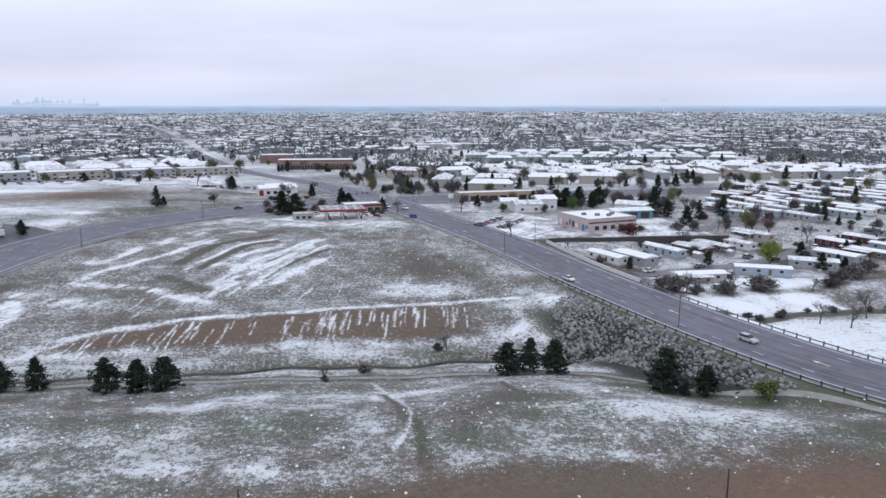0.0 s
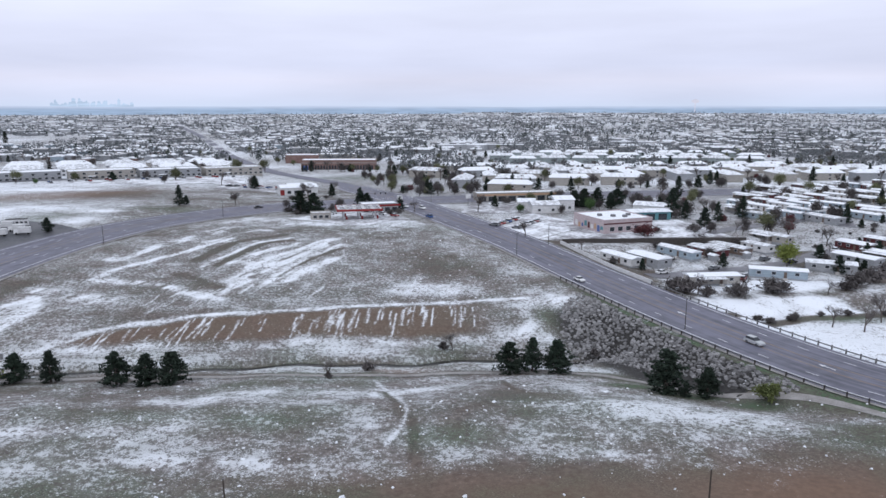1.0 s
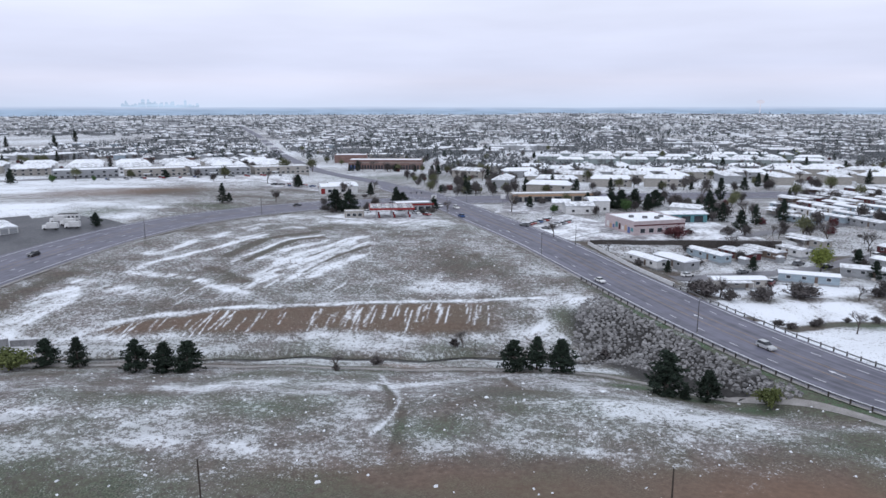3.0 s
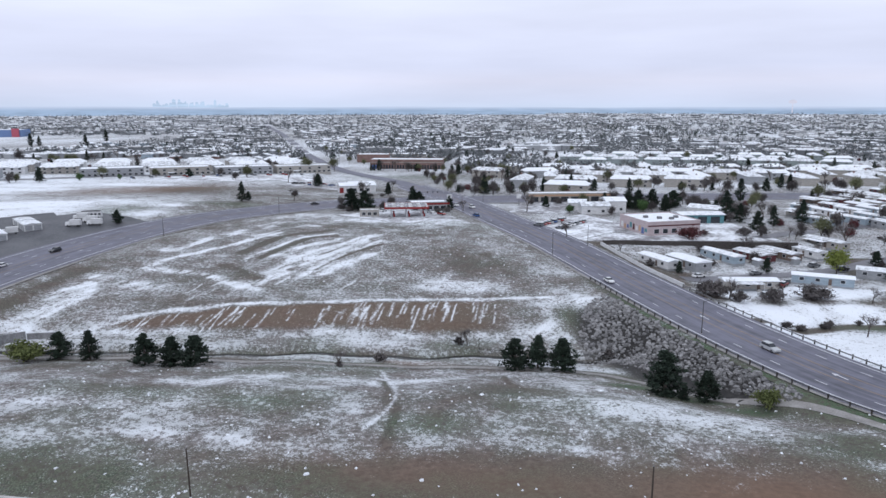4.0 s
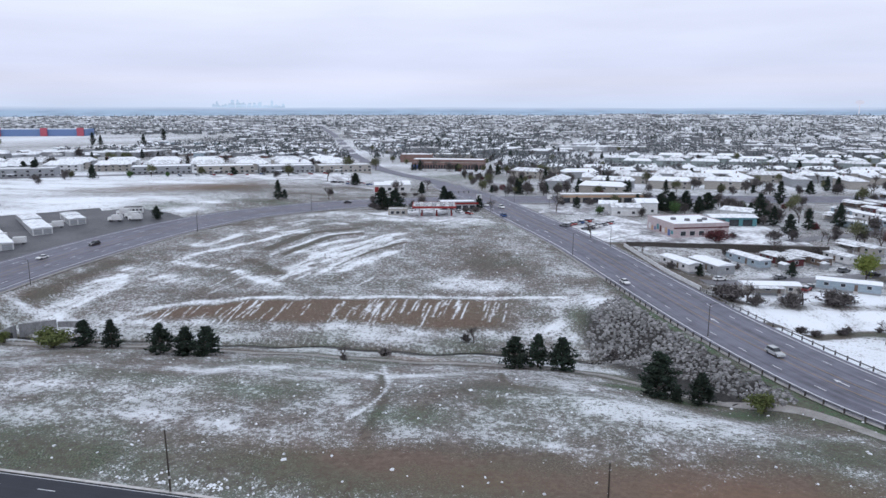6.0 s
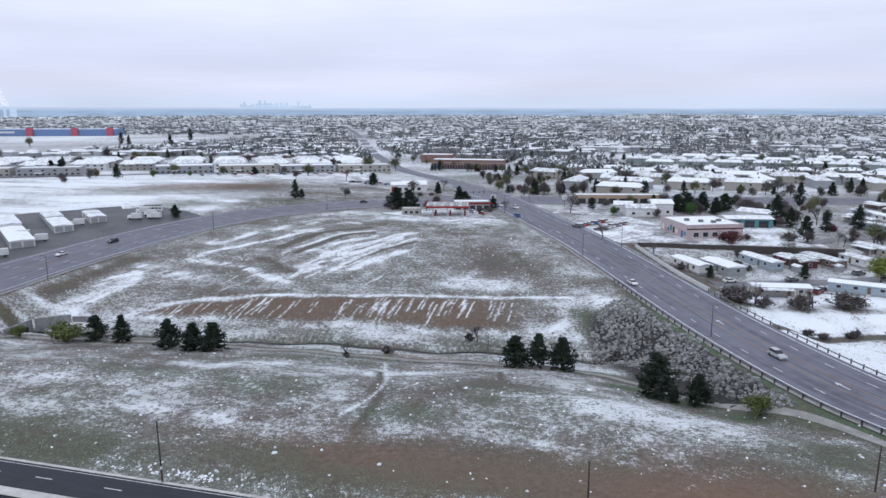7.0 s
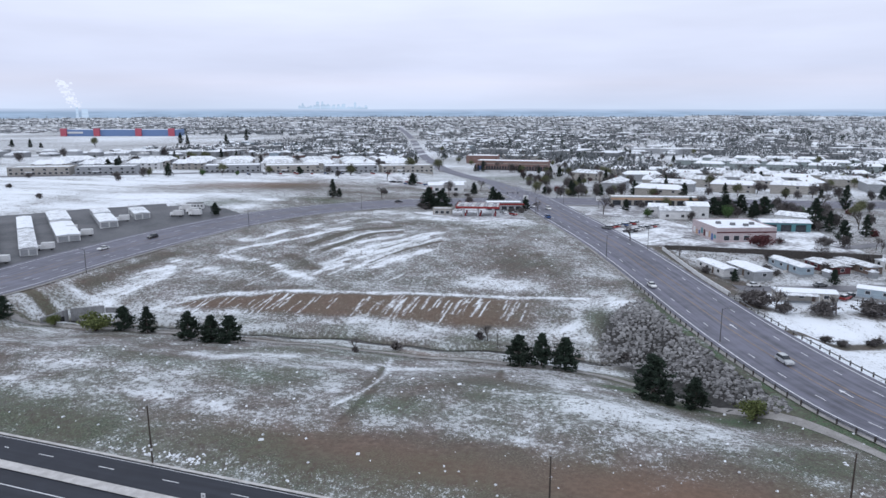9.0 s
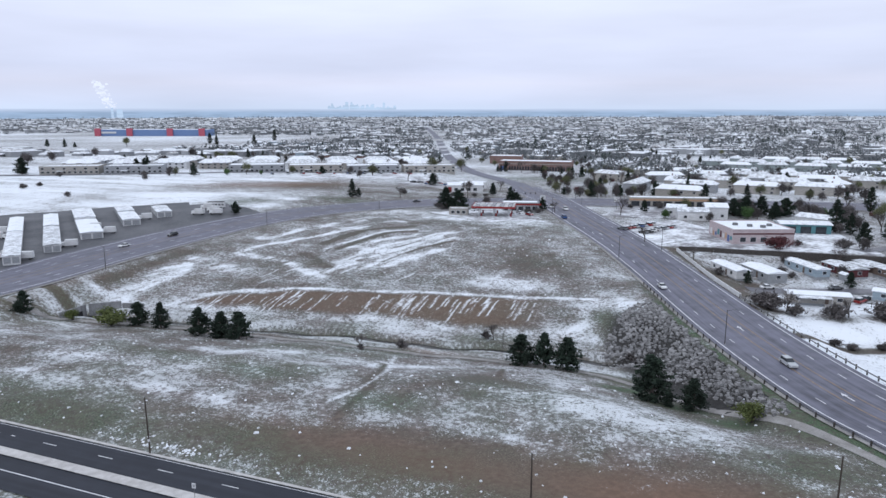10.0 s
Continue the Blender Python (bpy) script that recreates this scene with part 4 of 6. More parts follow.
def guardrail(line, offset, y0, y1, label):
    ob = thing("guardrail", label, "guardrail", group="guardrails")
    run = np.concatenate([[0], np.cumsum(np.linalg.norm(np.diff(line[:, :2], axis=0), axis=1))])
    post = Shape().box(0, 0, -0.4, 0.24, 0.24, 1.3).mesh("post")
    rail, u = Shape(), 0.0
    while u < run[-1] - 1:
        c = [np.interp(u, run, line[:, i]) for i in range(3)]
        e = [np.interp(u + 1, run, line[:, i]) - np.interp(u - 1, run, line[:, i]) for i in range(2)]
        k = math.hypot(*e)
        x, y = c[0] + e[1] / k * offset, c[1] - e[0] / k * offset
        if y0 < c[1] < y1:
            part("post", post, M_DARKPOST, ob, at=pose(x, y, c[2], 0, 0, math.degrees(math.atan2(e[1], e[0]))))
            k0 = len(rail.v)
            sgn = -1 if offset > 0 else 1
            n = (e[1] / k * sgn, -e[0] / k * sgn)
            rail.v += [(x + n[0] * (o + 0.14), y + n[1] * (o + 0.14), c[2] + h) for o, h in ((0.0, 0.42), (0.09, 0.50), (0.0, 0.58), (0.09, 0.66), (0.0, 0.74))]
            if k0:
                rail.f += [(k0 - 5 + i, k0 - 4 + i, k0 + 1 + i, k0 + i) for i in range(4)]
        u += 3.8
    part("rail", rail, M_STEEL, ob, "galvanised steel beam")


guardrail(EAST, -12.3, 108, 236, "steel guardrail on dark posts above the stone bank")
guardrail(EAST, 12.3, 100, 222, "steel guardrail on dark posts beside the snowfield")


def utility_pole(x, y, tall, lean, label, band=True):
    ob = thing("utility_pole", label, "utility pole", pose(x, y, zg(x, y), 0, lean, 0), "poles in the meadow")
    part("pole", Shape().tube((0, 0, -0.5), (0, 0, tall), 0.15, 0.10, 8), M_WOODPOLE, ob)
    part("cap", Shape().tube((0, 0, tall), (0, 0, tall + 0.12), 0.12, 0.05, 8), M_STEEL, ob)
    if band:
        part("marker_band", Shape().tube((0, 0, tall * 0.24), (0, 0, tall * 0.28), 0.165, 0.165, 8), M_PAINT, ob, "white painted band")


utility_pole(-24.6, 79.0, 9.9, -1.2, "dark bare timber pole with a white band, leaning slightly")
utility_pole(37.0, 85.0, 8.2, 0.0, "dark bare timber pole standing in brown grass", False)
utility_pole(76.0, 102.0, 7.0, 0.5, "dark bare timber pole beside the road bank", False)



def street_lamp(x, y, z, tall, spin, label="thin grey street lamp beside the road"):
    ob = thing("street_lamp", label, "street lamp", pose(x, y, z, 0, 0, spin), "street lamps")
    part("pole", Shape().tube((0, 0, -0.4), (0, 0, tall), 0.12, 0.075, 8), M_DARKPOST, ob)
    part("arm", Shape().tube((0, 0, tall - 0.2), (1.5, 0, tall + 0.1), 0.05, 0.04, 6), M_DARKPOST, ob)
    part("lamp_head", Shape().box(1.75, 0, tall + 0.03, 0.7, 0.28, 0.16, 0, 0.8), M_STEEL, ob, "flat grey lamp head")
    part("base", Shape().tube((0, 0, -0.4), (0, 0, 0.25), 0.26, 0.24, 10), M_CONCRETE, ob, "concrete footing")


for x, y, a in ((-141.5, 179, 180), (-138, 268, 180), (-112, 330, 150), (60.3, 175.5, 20), (22.6, 258.5, 30), (-22, 340, 30), (36, 275, 210), (-142, 110, 180), (92, 120, 30)):
    street_lamp(x, y, zg(x, y), 8.6, a)


def south_road():
    part("median_island", ribbon(SOUTH, (-1.0, -0.9, 0.9, 1.0), 0.16), M_CONCRETE, ROAD_SOUTH, "pale concrete median")
    tagged(part("kerb", ribbon(SOUTH, (-8.3, -8.25, -7.72, -7.7), 0.14), M_CONCRETE, None), "pale concrete kerb of the dark road", "kerb", kind="structure")
    part("lane_marking", dashes(SOUTH, -4.6, 0.02, 3.0, 9.2, 0.16, 116, 300), M_PAINT, ROAD_SOUTH)
    part("dotted_marking", dashes(SOUTH, -4.6, 0.02, 0.9, 2.76, 0.2, 50, 113), M_PAINT, ROAD_SOUTH)
    part("edge_line", ribbon(SOUTH, (4.3, 4.5), 0.02), M_PAINT, ROAD_SOUTH)
    part("edge_line", ribbon(SOUTH, (-7.4, -7.28), 0.02), M_PAINT, ROAD_SOUTH)
    sign = thing("road_sign", "small white road sign on a steel post in the median", "road sign", pose(-8.5, 70.9, 5.1, 0, 0, 10))
    part("post", Shape().tube((0, 0, 0), (0, 0, 2.4), 0.04, 0.04, 6), M_STEEL, sign)
    part("plate", Shape().box(0, -0.06, 1.55, 0.62, 0.03, 0.8), M_PAINT, sign, "white sign plate")
    part("bars", Shape().box(0, -0.085, 2.0, 0.4, 0.012, 0.09).box(0, -0.085, 1.8, 0.3, 0.012, 0.09), M_BLACK, sign, "black bars of lettering")


south_road()


def creek():
    line = np.array([(x, creek_y(x), -4.55) for x in np.arange(-128, 46, 1.5)])
    tagged(part("creek_water", ribbon(line, (-1.9, 0, 1.9), 0.0), M_WATER, None), "narrow dark creek between low banks", "creek", kind="structure")
    line = np.array([(x, creek_y(x), -1.95) for x in np.arange(84, 170, 1.5)])
    tagged(part("creek_water", ribbon(line, (-1.5, 0, 1.5), 0.0), M_WATER, None), "dark creek crossing the snowfield", "creek", kind="structure")
    # culvert mouth under the western road
    wall = setting("culvert_headwall", Shape().box(-126.3, 151.5, -4.5, 0.5, 10, 4.0, 0.05).box(-123.0, 160.8, -4.5, 9.5, 0.5, 3.9, 0.75).box(-116.0, 165.4, -4.2, 7.0, 0.5, 2.9, 0.32),
                   M_CULVERT, "grey concrete culvert headwall with wing walls", "headwall")
    # black block on the wall in place of the culvert's dark inside
    part("culvert_shade_block", Shape().box(-126.0, 153, -4.8, 0.3, 3.4, 2.6, 0.05), M_BLACK, wall, "black block for the shade inside the culvert")
    rail = thing("fence", "thin dark rail fence beside the creek", "fence")
    for i in range(3):
        part("post", Shape().tube((4.4 + i * 7, 176.4, zg(4.4 + i * 7, 176.4) - 0.3), (4.4 + i * 7, 176.4, zg(4.4 + i * 7, 176.4) + (4.0 if i == 0 else 1.2)), 0.1, 0.09, 6), M_DARKPOST, rail)
    part("rail", Shape().tube((4.4, 176.4, zg(4.4, 176.4) + 1.0), (18.4, 176.4, zg(18.4, 176.4) + 1.0), 0.06, 0.06, 6), M_DARKPOST, rail)


creek()


def pale_stones():
    """Snow-capped stones and clods lying about the meadow."""
    rng = random.Random(12)
    sh = Shape()
    pts = [(rng.uniform(-95, 90), rng.uniform(80, 146)) for _ in range(360)] + [(rng.gauss(-24, 7), 80.9 + abs(rng.gauss(0, 0.9))) for _ in range(110)] + [(rng.uniform(-80, 30), rng.uniform(205, 300)) for _ in range(160)]
    z = zgs(pts)
    for (x, y), h in zip(pts, z):
        s = rng.uniform(0.16, 0.42) * (1.35 if rng.random() < 0.08 else 1)
        k = len(sh.v)
        sh.box(x, y, h - 0.05, s * rng.uniform(1, 2.0), s, s * 0.6, rng.uniform(0, 3), 0.55)
        sh.v[k:] = [(a + rng.uniform(-.2, .2) * s, b + rng.uniform(-.2, .2) * s, c) for a, b, c in sh.v[k:]]
    tagged(part("scattered_stones", sh, M_SNOWROOF, None), "small snow-capped stones strewn over the meadow", "stones", kind="stuff")


pale_stones()


# ---- vehicles ----
def car_paint(name, c):
    m, n, l, b = shader(name, 0.3)
    l.new(mixed(n, l, noise_node(n, l, 1.5, 3), tuple(v * 0.85 for v in c), c), b.inputs["Base Color"])
    b.inputs["Coat Weight"].default_value = 0.5
    return m


PAINTS = {k: car_paint(k + "_car_paint", c) for k, c in (("white", (0.74, 0.74, 0.75)), ("silver", (0.42, 0.43, 0.45)), ("black", (0.016, 0.016, 0.019)), ("red", (0.26, 0.022, 0.02)), ("blue", (0.035, 0.085, 0.24)), ("grey", (0.13, 0.135, 0.145)))}
CAR_KIT = {}


def car_kit(tall):
    """Meshes of a car: profile swept across its width, with arches, glass band and wheels."""
    if tall in CAR_KIT:
        return CAR_KIT[tall]
    L, W = (4.6, 1.8) if tall < 1.6 else (4.9, 1.9)
    hood, roof = (0.92, tall) if tall < 1.6 else (1.08, tall)
    prof = [(-L / 2, 0.35), (-L / 2, hood * 0.93), (-L * 0.44, hood), (L * 0.16, hood), (L * 0.46, hood * 0.84), (L / 2, hood * 0.7), (L / 2, 0.35)]
    body = Shape()
    n = len(prof)
    vs = [(x, s * W / 2 * (0.94 if z > 0.8 else 1), z) for s in (-1, 1) for x, z in prof]
    body.face_set(vs, [tuple(range(n)), tuple(range(2 * n - 1, n - 1, -1))] + [(i, n + i, n + (i + 1) % n, (i + 1) % n) for i in range(n)])
    back = -L * 0.43 if tall > 1.6 else -L * 0.36
    cab = [(back, hood), (back + (0.2 if tall > 1.6 else 0.75), roof - 0.06), (L * 0.02, roof - 0.06), (L * 0.20, hood)]
    glass = Shape()
    vs = [(x, s * W / 2 * (0.90 if z <= hood else 0.74), z) for s in (-1, 1) for x, z in cab]
    glass.face_set(vs, [(0, 1, 2, 3), (7, 6, 5, 4)] + [(i, 4 + i, 4 + (i + 1) % 4, (i + 1) % 4) for i in range(4)])
    top = Shape().box((cab[1][0] + cab[2][0]) / 2, 0, roof - 0.07, cab[2][0] - cab[1][0] + 0.1, W * 0.76, 0.08, 0, 0.93)
    for px in (-L * 0.12,):
        top.box(px, 0, hood, 0.09, W * 0.86, roof - hood - 0.05, 0, 0.88)
    tyre, rim = Shape().tube((0, -0.11, 0), (0, 0.11, 0), 0.34, 0.34, 14), Shape().tube((0, -0.12, 0), (0, 0.12, 0), 0.2, 0.2, 10)
    lamp = Shape().box(0, 0, 0, 0.08, 0.34, 0.14)
    CAR_KIT[tall] = (L, W, body.mesh("body"), glass.mesh("windows"), top.mesh("roof"), tyre.mesh("tyre"), rim.mesh("rim"), lamp.mesh("headlight"))
    return CAR_KIT[tall]


M_LENS = plain("clear_headlamp", (0.6, 0.6, 0.6), (0.8, 0.8, 0.8), 2, 0.2)


def car(x, y, z, spin, paint, tall=1.45, label=None, snow=False, tilt=0.0):
    L, W, body, glass, top, tyre, rim, lamp = car_kit(tall)
    word = "sport utility vehicle" if tall > 1.6 else "saloon car"
    ob = thing("car", label or "%s %s on grey asphalt" % (paint, word), "car", pose(x, y, z, 0, tilt, spin), "cars")
    b = part("body", body.copy(), PAINTS[paint], ob)
    part("window_band", glass, M_GLASS, ob, "dark glass")
    r = part("roof", top.copy(), M_SNOWROOF if snow else PAINTS[paint], ob)
    for sx in (-0.31, 0.31):
        for sy in (-1, 1):
            w = part("wheel", tyre, M_BLACK, ob, at=pose(L * sx, sy * (W / 2 - 0.08), 0.34))
            if not snow:
                part("rim", rim, M_STEEL, w)
    for sy in (-1, 1):
        part("headlight", lamp, M_LENS, ob, at=pose(L / 2 - 0.02, sy * W * 0.34, 0.62))
    return ob


def on_road(line, x, y):
    i = int(np.argmin(np.hypot(line[:, 0] - x, line[:, 1] - y)))
    j = min(i + 1, len(line) - 1)
    d = line[j] - line[j - 1]
    return line[i, 2] + 0.03, math.degrees(math.atan2(d[1], d[0]))


def traffic():
    for line, x, y, paint, tall, flip in ((EAST, 41, 226, "white", 1.45, 180), (EAST, 73.5, 164.5, "silver", 1.75, 180), (WEST, -164, 236, "black", 1.75, 180), (WEST, -166, 211, "white", 1.45, 180), (EAST, -14, 330, "blue", 1.75, 0),
                                          (EAST, -28, 362, "white", 1.45, 180), (EAST, -19, 356, "white", 1.75, 180), (WEST, -104, 360, "black", 1.45, 0)):
        z, a = on_road(line, x, y)
        car(x, y, z, a + flip, paint, tall, "%s %s driving on the worn road" % (paint, "sport utility vehicle" if tall > 1.6 else "saloon car"))
    rng = random.Random(21)
    cols = list(PAINTS)
    for i in range(16):
        u, v = i % 8, i // 8
        x, y = 16 + u * 2.9 * 0.5 + v * 9.5, 312 + u * 2.9 * 0.86 - v * 5
        car(x, y, zg(x, y) + 0.12, 150 + rng.uniform(-4, 4), rng.choice(cols), rng.choice((1.45, 1.75)), "parked car with snow on its roof in the car lot", True)



traffic()


# ---- homes ----
def far_windows(ob, spots, w, h):
    """Plain windows of houses far off: frame and pane in one mesh."""
    me = WIN.get((w, h, 2))
    if me is None:
        me = Shape().box(0, 0, -0.08, w + 0.16, 0.10, h + 0.16).box(0, -0.055, 0, w, 0.03, h).mesh("window")
        me.materials.append(M_PAINT)
        me.materials.append(M_GLASS)
        for i, f in enumerate(me.polygons):
            f.material_index = i // 6
        WIN[(w, h, 2)] = me
    for x, y, z, a in spots:
        part("window", me, M_PAINT, ob, at=pose(x, y, z, 0, 0, a))


def windows_on(ob, spots, w, h, glass=None):
    """Framed windows on walls: each spot is x, y, z of its foot and the turn of its wall."""
    frame_me = WIN.setdefault((w, h, 0), Shape().box(0, 0, -0.08, w + 0.16, 0.10, h + 0.16).mesh("window"))
    pane_me = WIN.setdefault((w, h, 1), Shape().box(0, -0.055, 0, w, 0.03, h).mesh("pane"))
    for x, y, z, a in spots:
        f = part("window", frame_me, M_PAINT, ob, at=pose(x, y, z, 0, 0, a))
        part("pane", pane_me, M_GLASS, f)


WIN = {}


def mobile_home_template(wall, L, W, porch, label):
    ob = thing("mobile_home", label, "mobile home", None, "mobile homes of the park")
    part("wall", Shape().box(0, 0, 0.5, L, W, 2.5), wall, ob)
    part("skirting", Shape().box(0, 0, -0.6, L - 0.1, W - 0.1, 1.12), M_GREY, ob, "grey skirting")
    part("roof", Shape().gable(L, W, 3.0, 0.55, 0.3, 0.22), M_SNOWROOF, ob, "shallow roof under snow")
    windows_on(ob, [(-L * 0.34, -W / 2 - 0.03, 1.5, 0), (-L * 0.08, -W / 2 - 0.03, 1.5, 0), (L * 0.32, -W / 2 - 0.03, 1.5, 0), (L / 2 + 0.03, 0.4, 1.4, 90), (-L / 2 - 0.03, 0, 1.4, -90)], 1.3, 1.0)
    part("door", Shape().box(L * 0.12, -W / 2 - 0.04, 0.55, 0.95, 0.08, 2.0), M_BROWNWALL, ob)
    part("steps", Shape().box(L * 0.12, -W / 2 - 0.55, -0.4, 1.3, 1.0, 0.9).box(L * 0.12, -W / 2 - 1.3, -0.4, 1.3, 0.5, 0.55), M_CONCRETE, ob)
    if porch:
        part("carport_roof", Shape().box(-L * 0.1, -W / 2 - 1.7, 2.75, L * 0.55, 3.0, 0.16), M_SNOWROOF, ob, "flat carport roof under snow")
        for k in (-0.36, 0.16):
            part("carport_post", Shape().tube((L * k, -W / 2 - 3.0, -0.4), (L * k, -W / 2 - 3.0, 2.76), 0.06, 0.06, 6), M_PAINT, ob)
    return ob


def mobile_park():
    rng = random.Random(31)
    T = [mobile_home_template(M_WHITE, 17, 5.2, False, "long white mobile home with a snowy roof"), mobile_home_template(M_BLUEGREY, 18, 5.0, False, "pale blue mobile home with a snowy roof"),
         mobile_home_template(M_MAROON, 14, 7.2, False, "dark red mobile home with a snowy roof"), mobile_home_template(M_BEIGE, 17, 5.2, True, "beige mobile home with a carport, roof under snow"),
         mobile_home_template(M_GREY, 16, 7.0, False, "wide grey mobile home with a snowy roof"), mobile_home_template(M_BROWNWALL, 18, 5.4, True, "brown mobile home with a carport, roof under snow")]
    used = set()

    def put(k, x, y, a):
        m = pose(x, y, zg(x, y) + 0.05, 0, 0, a)
        if k in used:
            copy_thing(T[k], m)
        else:
            T[k].matrix_basis = m
            used.add(k)
    taken = []
    for k, x, y, a in ((0, 60.5, 257, -60), (4, 71, 258, -60), (1, 85, 270, -60), (2, 97, 273, -60), (5, 107, 279, -60), (3, 85, 231, 8), (1, 110, 240, -16), (4, 133, 251, -22), (0, 118, 284, -60), (3, 128, 291, -60)):
        put(k, x, y, a)
        taken.append((x, y))
    for row in range(7):
        for i in range(11):
            x, y = 118 + row * 11 + i * 14.5 * 0.86, 306 + row * 25 + i * 14.5 * 0.42
            x, y = x + rng.uniform(-3, 3), y + rng.uniform(-3.5, 3.5)
            if rng.random() < 0.17:
                continue
            if x > 430 or (x < 128 and y < 350):
                continue
            if 196 < x - (y - 373) * 0.58 < 207:
                continue
            if min(math.hypot(x - a, y - b) for a, b in taken) < 10:
                continue
            put(rng.randrange(6), x, y, -60 + rng.uniform(-8, 8))
            taken.append((x, y))
    for row, (ox, oy) in enumerate(((148, 262), (160, 286), (172, 300))):
        for i in range(8):
            x, y = ox + i * 15, oy + i * 7
            if min(math.hypot(x - a, y - b) for a, b in taken) < 11:
                continue
            put(rng.randrange(6), x, y, -60 + rng.uniform(-4, 4))
            taken.append((x, y))
    return taken


HOMES = mobile_park()


def streets():
    for pts, w in (([(66, 238), (80, 243), (114, 257), (146, 280), (196, 308), (280, 345), (420, 400)], 3.2), ([(172, 318), (197, 373), (247, 460), (300, 560)], 3.6), ([(104, 296), (150, 330), (240, 372), (380, 440)], 3.0),
                   ([(-60, 720), (-40, 900), (-10, 1180)], 4), ([(30, 690), (48, 850), (70, 1050), (110, 1400)], 5), ([(-120, 700), (-118, 950), (-105, 1200)], 4), ([(120, 700), (180, 980)], 4),
                   ([(-470, 380), (-330, 470), (-190, 568)], 6), ([(-640, 640), (-400, 700), (-190, 660)], 4), ([(-20, 650), (140, 660), (320, 640), (600, 620)], 4)):
        line = spline([(*p, 0) for p in pts], 4.0)
        tagged(part("side_street", ribbon(line, (-w, -w / 3, w / 3, w), 0.16, True), M_STREET, None), "plain grey side street between houses", "street", kind="structure")

    def lot(name, corners, material, label, n=14):
        a, b, c, d = [np.array(p, float) for p in corners]
        vs = [tuple((a * (1 - u) + b * u) * (1 - v) + (d * (1 - u) + c * u) * v) for v in np.linspace(0, 1, n) for u in np.linspace(0, 1, n)]
        z = zgs(vs)
        sh = Shape().face_set([(x, y, h + 0.13) for (x, y), h in zip(vs, z)], [(j * n + i, j * n + i + 1, (j + 1) * n + i + 1, (j + 1) * n + i) for j in range(n - 1) for i in range(n - 1)])
        tagged(part(name, sh, material, None), label, "car park", kind="structure")
    lot("car_park", [(33, 285), (62, 282), (112, 289), (100, 345)], M_LOT, "grey asphalt yard round the shop")
    lot("car_park", [(12, 318), (33, 286), (60, 312), (36, 352)], M_LOT, "grey asphalt car lot with parked cars")
    lot("car_park", [(0, 346), (30, 352), (62, 398), (8, 392)], M_LOT, "grey asphalt forecourt")
    lot("car_park", [(-174, 160), (-174, 262), (-222, 312), (-300, 236)], M_YARD, "dark wet asphalt storage yard", 24)
    lot("car_park", [(-172, 256), (-160, 300), (-205, 316), (-226, 292)], M_YARD, "dark wet asphalt storage yard")
    lot("car_park", [(-78, 318), (-40, 300), (-22, 322), (-52, 352)], M_LOT, "grey asphalt filling station forecourt")
    lot("car_park", [(-166, 462), (-112, 432), (-98, 446), (-158, 494)], M_LOT, "grey asphalt restaurant car park")
    lot("car_park", [(-300, 474), (-176, 552), (-150, 500), (-190, 462)], M_LOT, "grey car park before the long buildings")


streets()


# ---- trade buildings ----
def flat_building(name, label, category, x, y, sx, sy, tall, spin, wall, roof=None, z=None, parapet=0.5, group=""):
    base = zg(x, y) if z is None else z
    ob = thing(name, label, category, pose(x, y, base, 0, 0, spin), group)
    part("wall", Shape().box(0, 0, -2.5, sx, sy, tall + 2.5), wall, ob)
    part("roof", Shape().box(0, 0, tall - 0.02, sx - 0.5, sy - 0.5, 0.14), roof or M_SNOWROOF, ob, "flat roof under snow")
    rim = Shape()
    for dx, dy, a, b in ((0, -sy / 2 + 0.1, sx + 0.1, 0.3), (0, sy / 2 - 0.1, sx + 0.1, 0.3), (-sx / 2 + 0.1, 0, 0.3, sy - 0.5), (sx / 2 - 0.1, 0, 0.3, sy - 0.5)):
        rim.box(dx, dy, tall - 0.05, a, b, parapet)
    part("parapet", rim, wall, ob)
    return ob


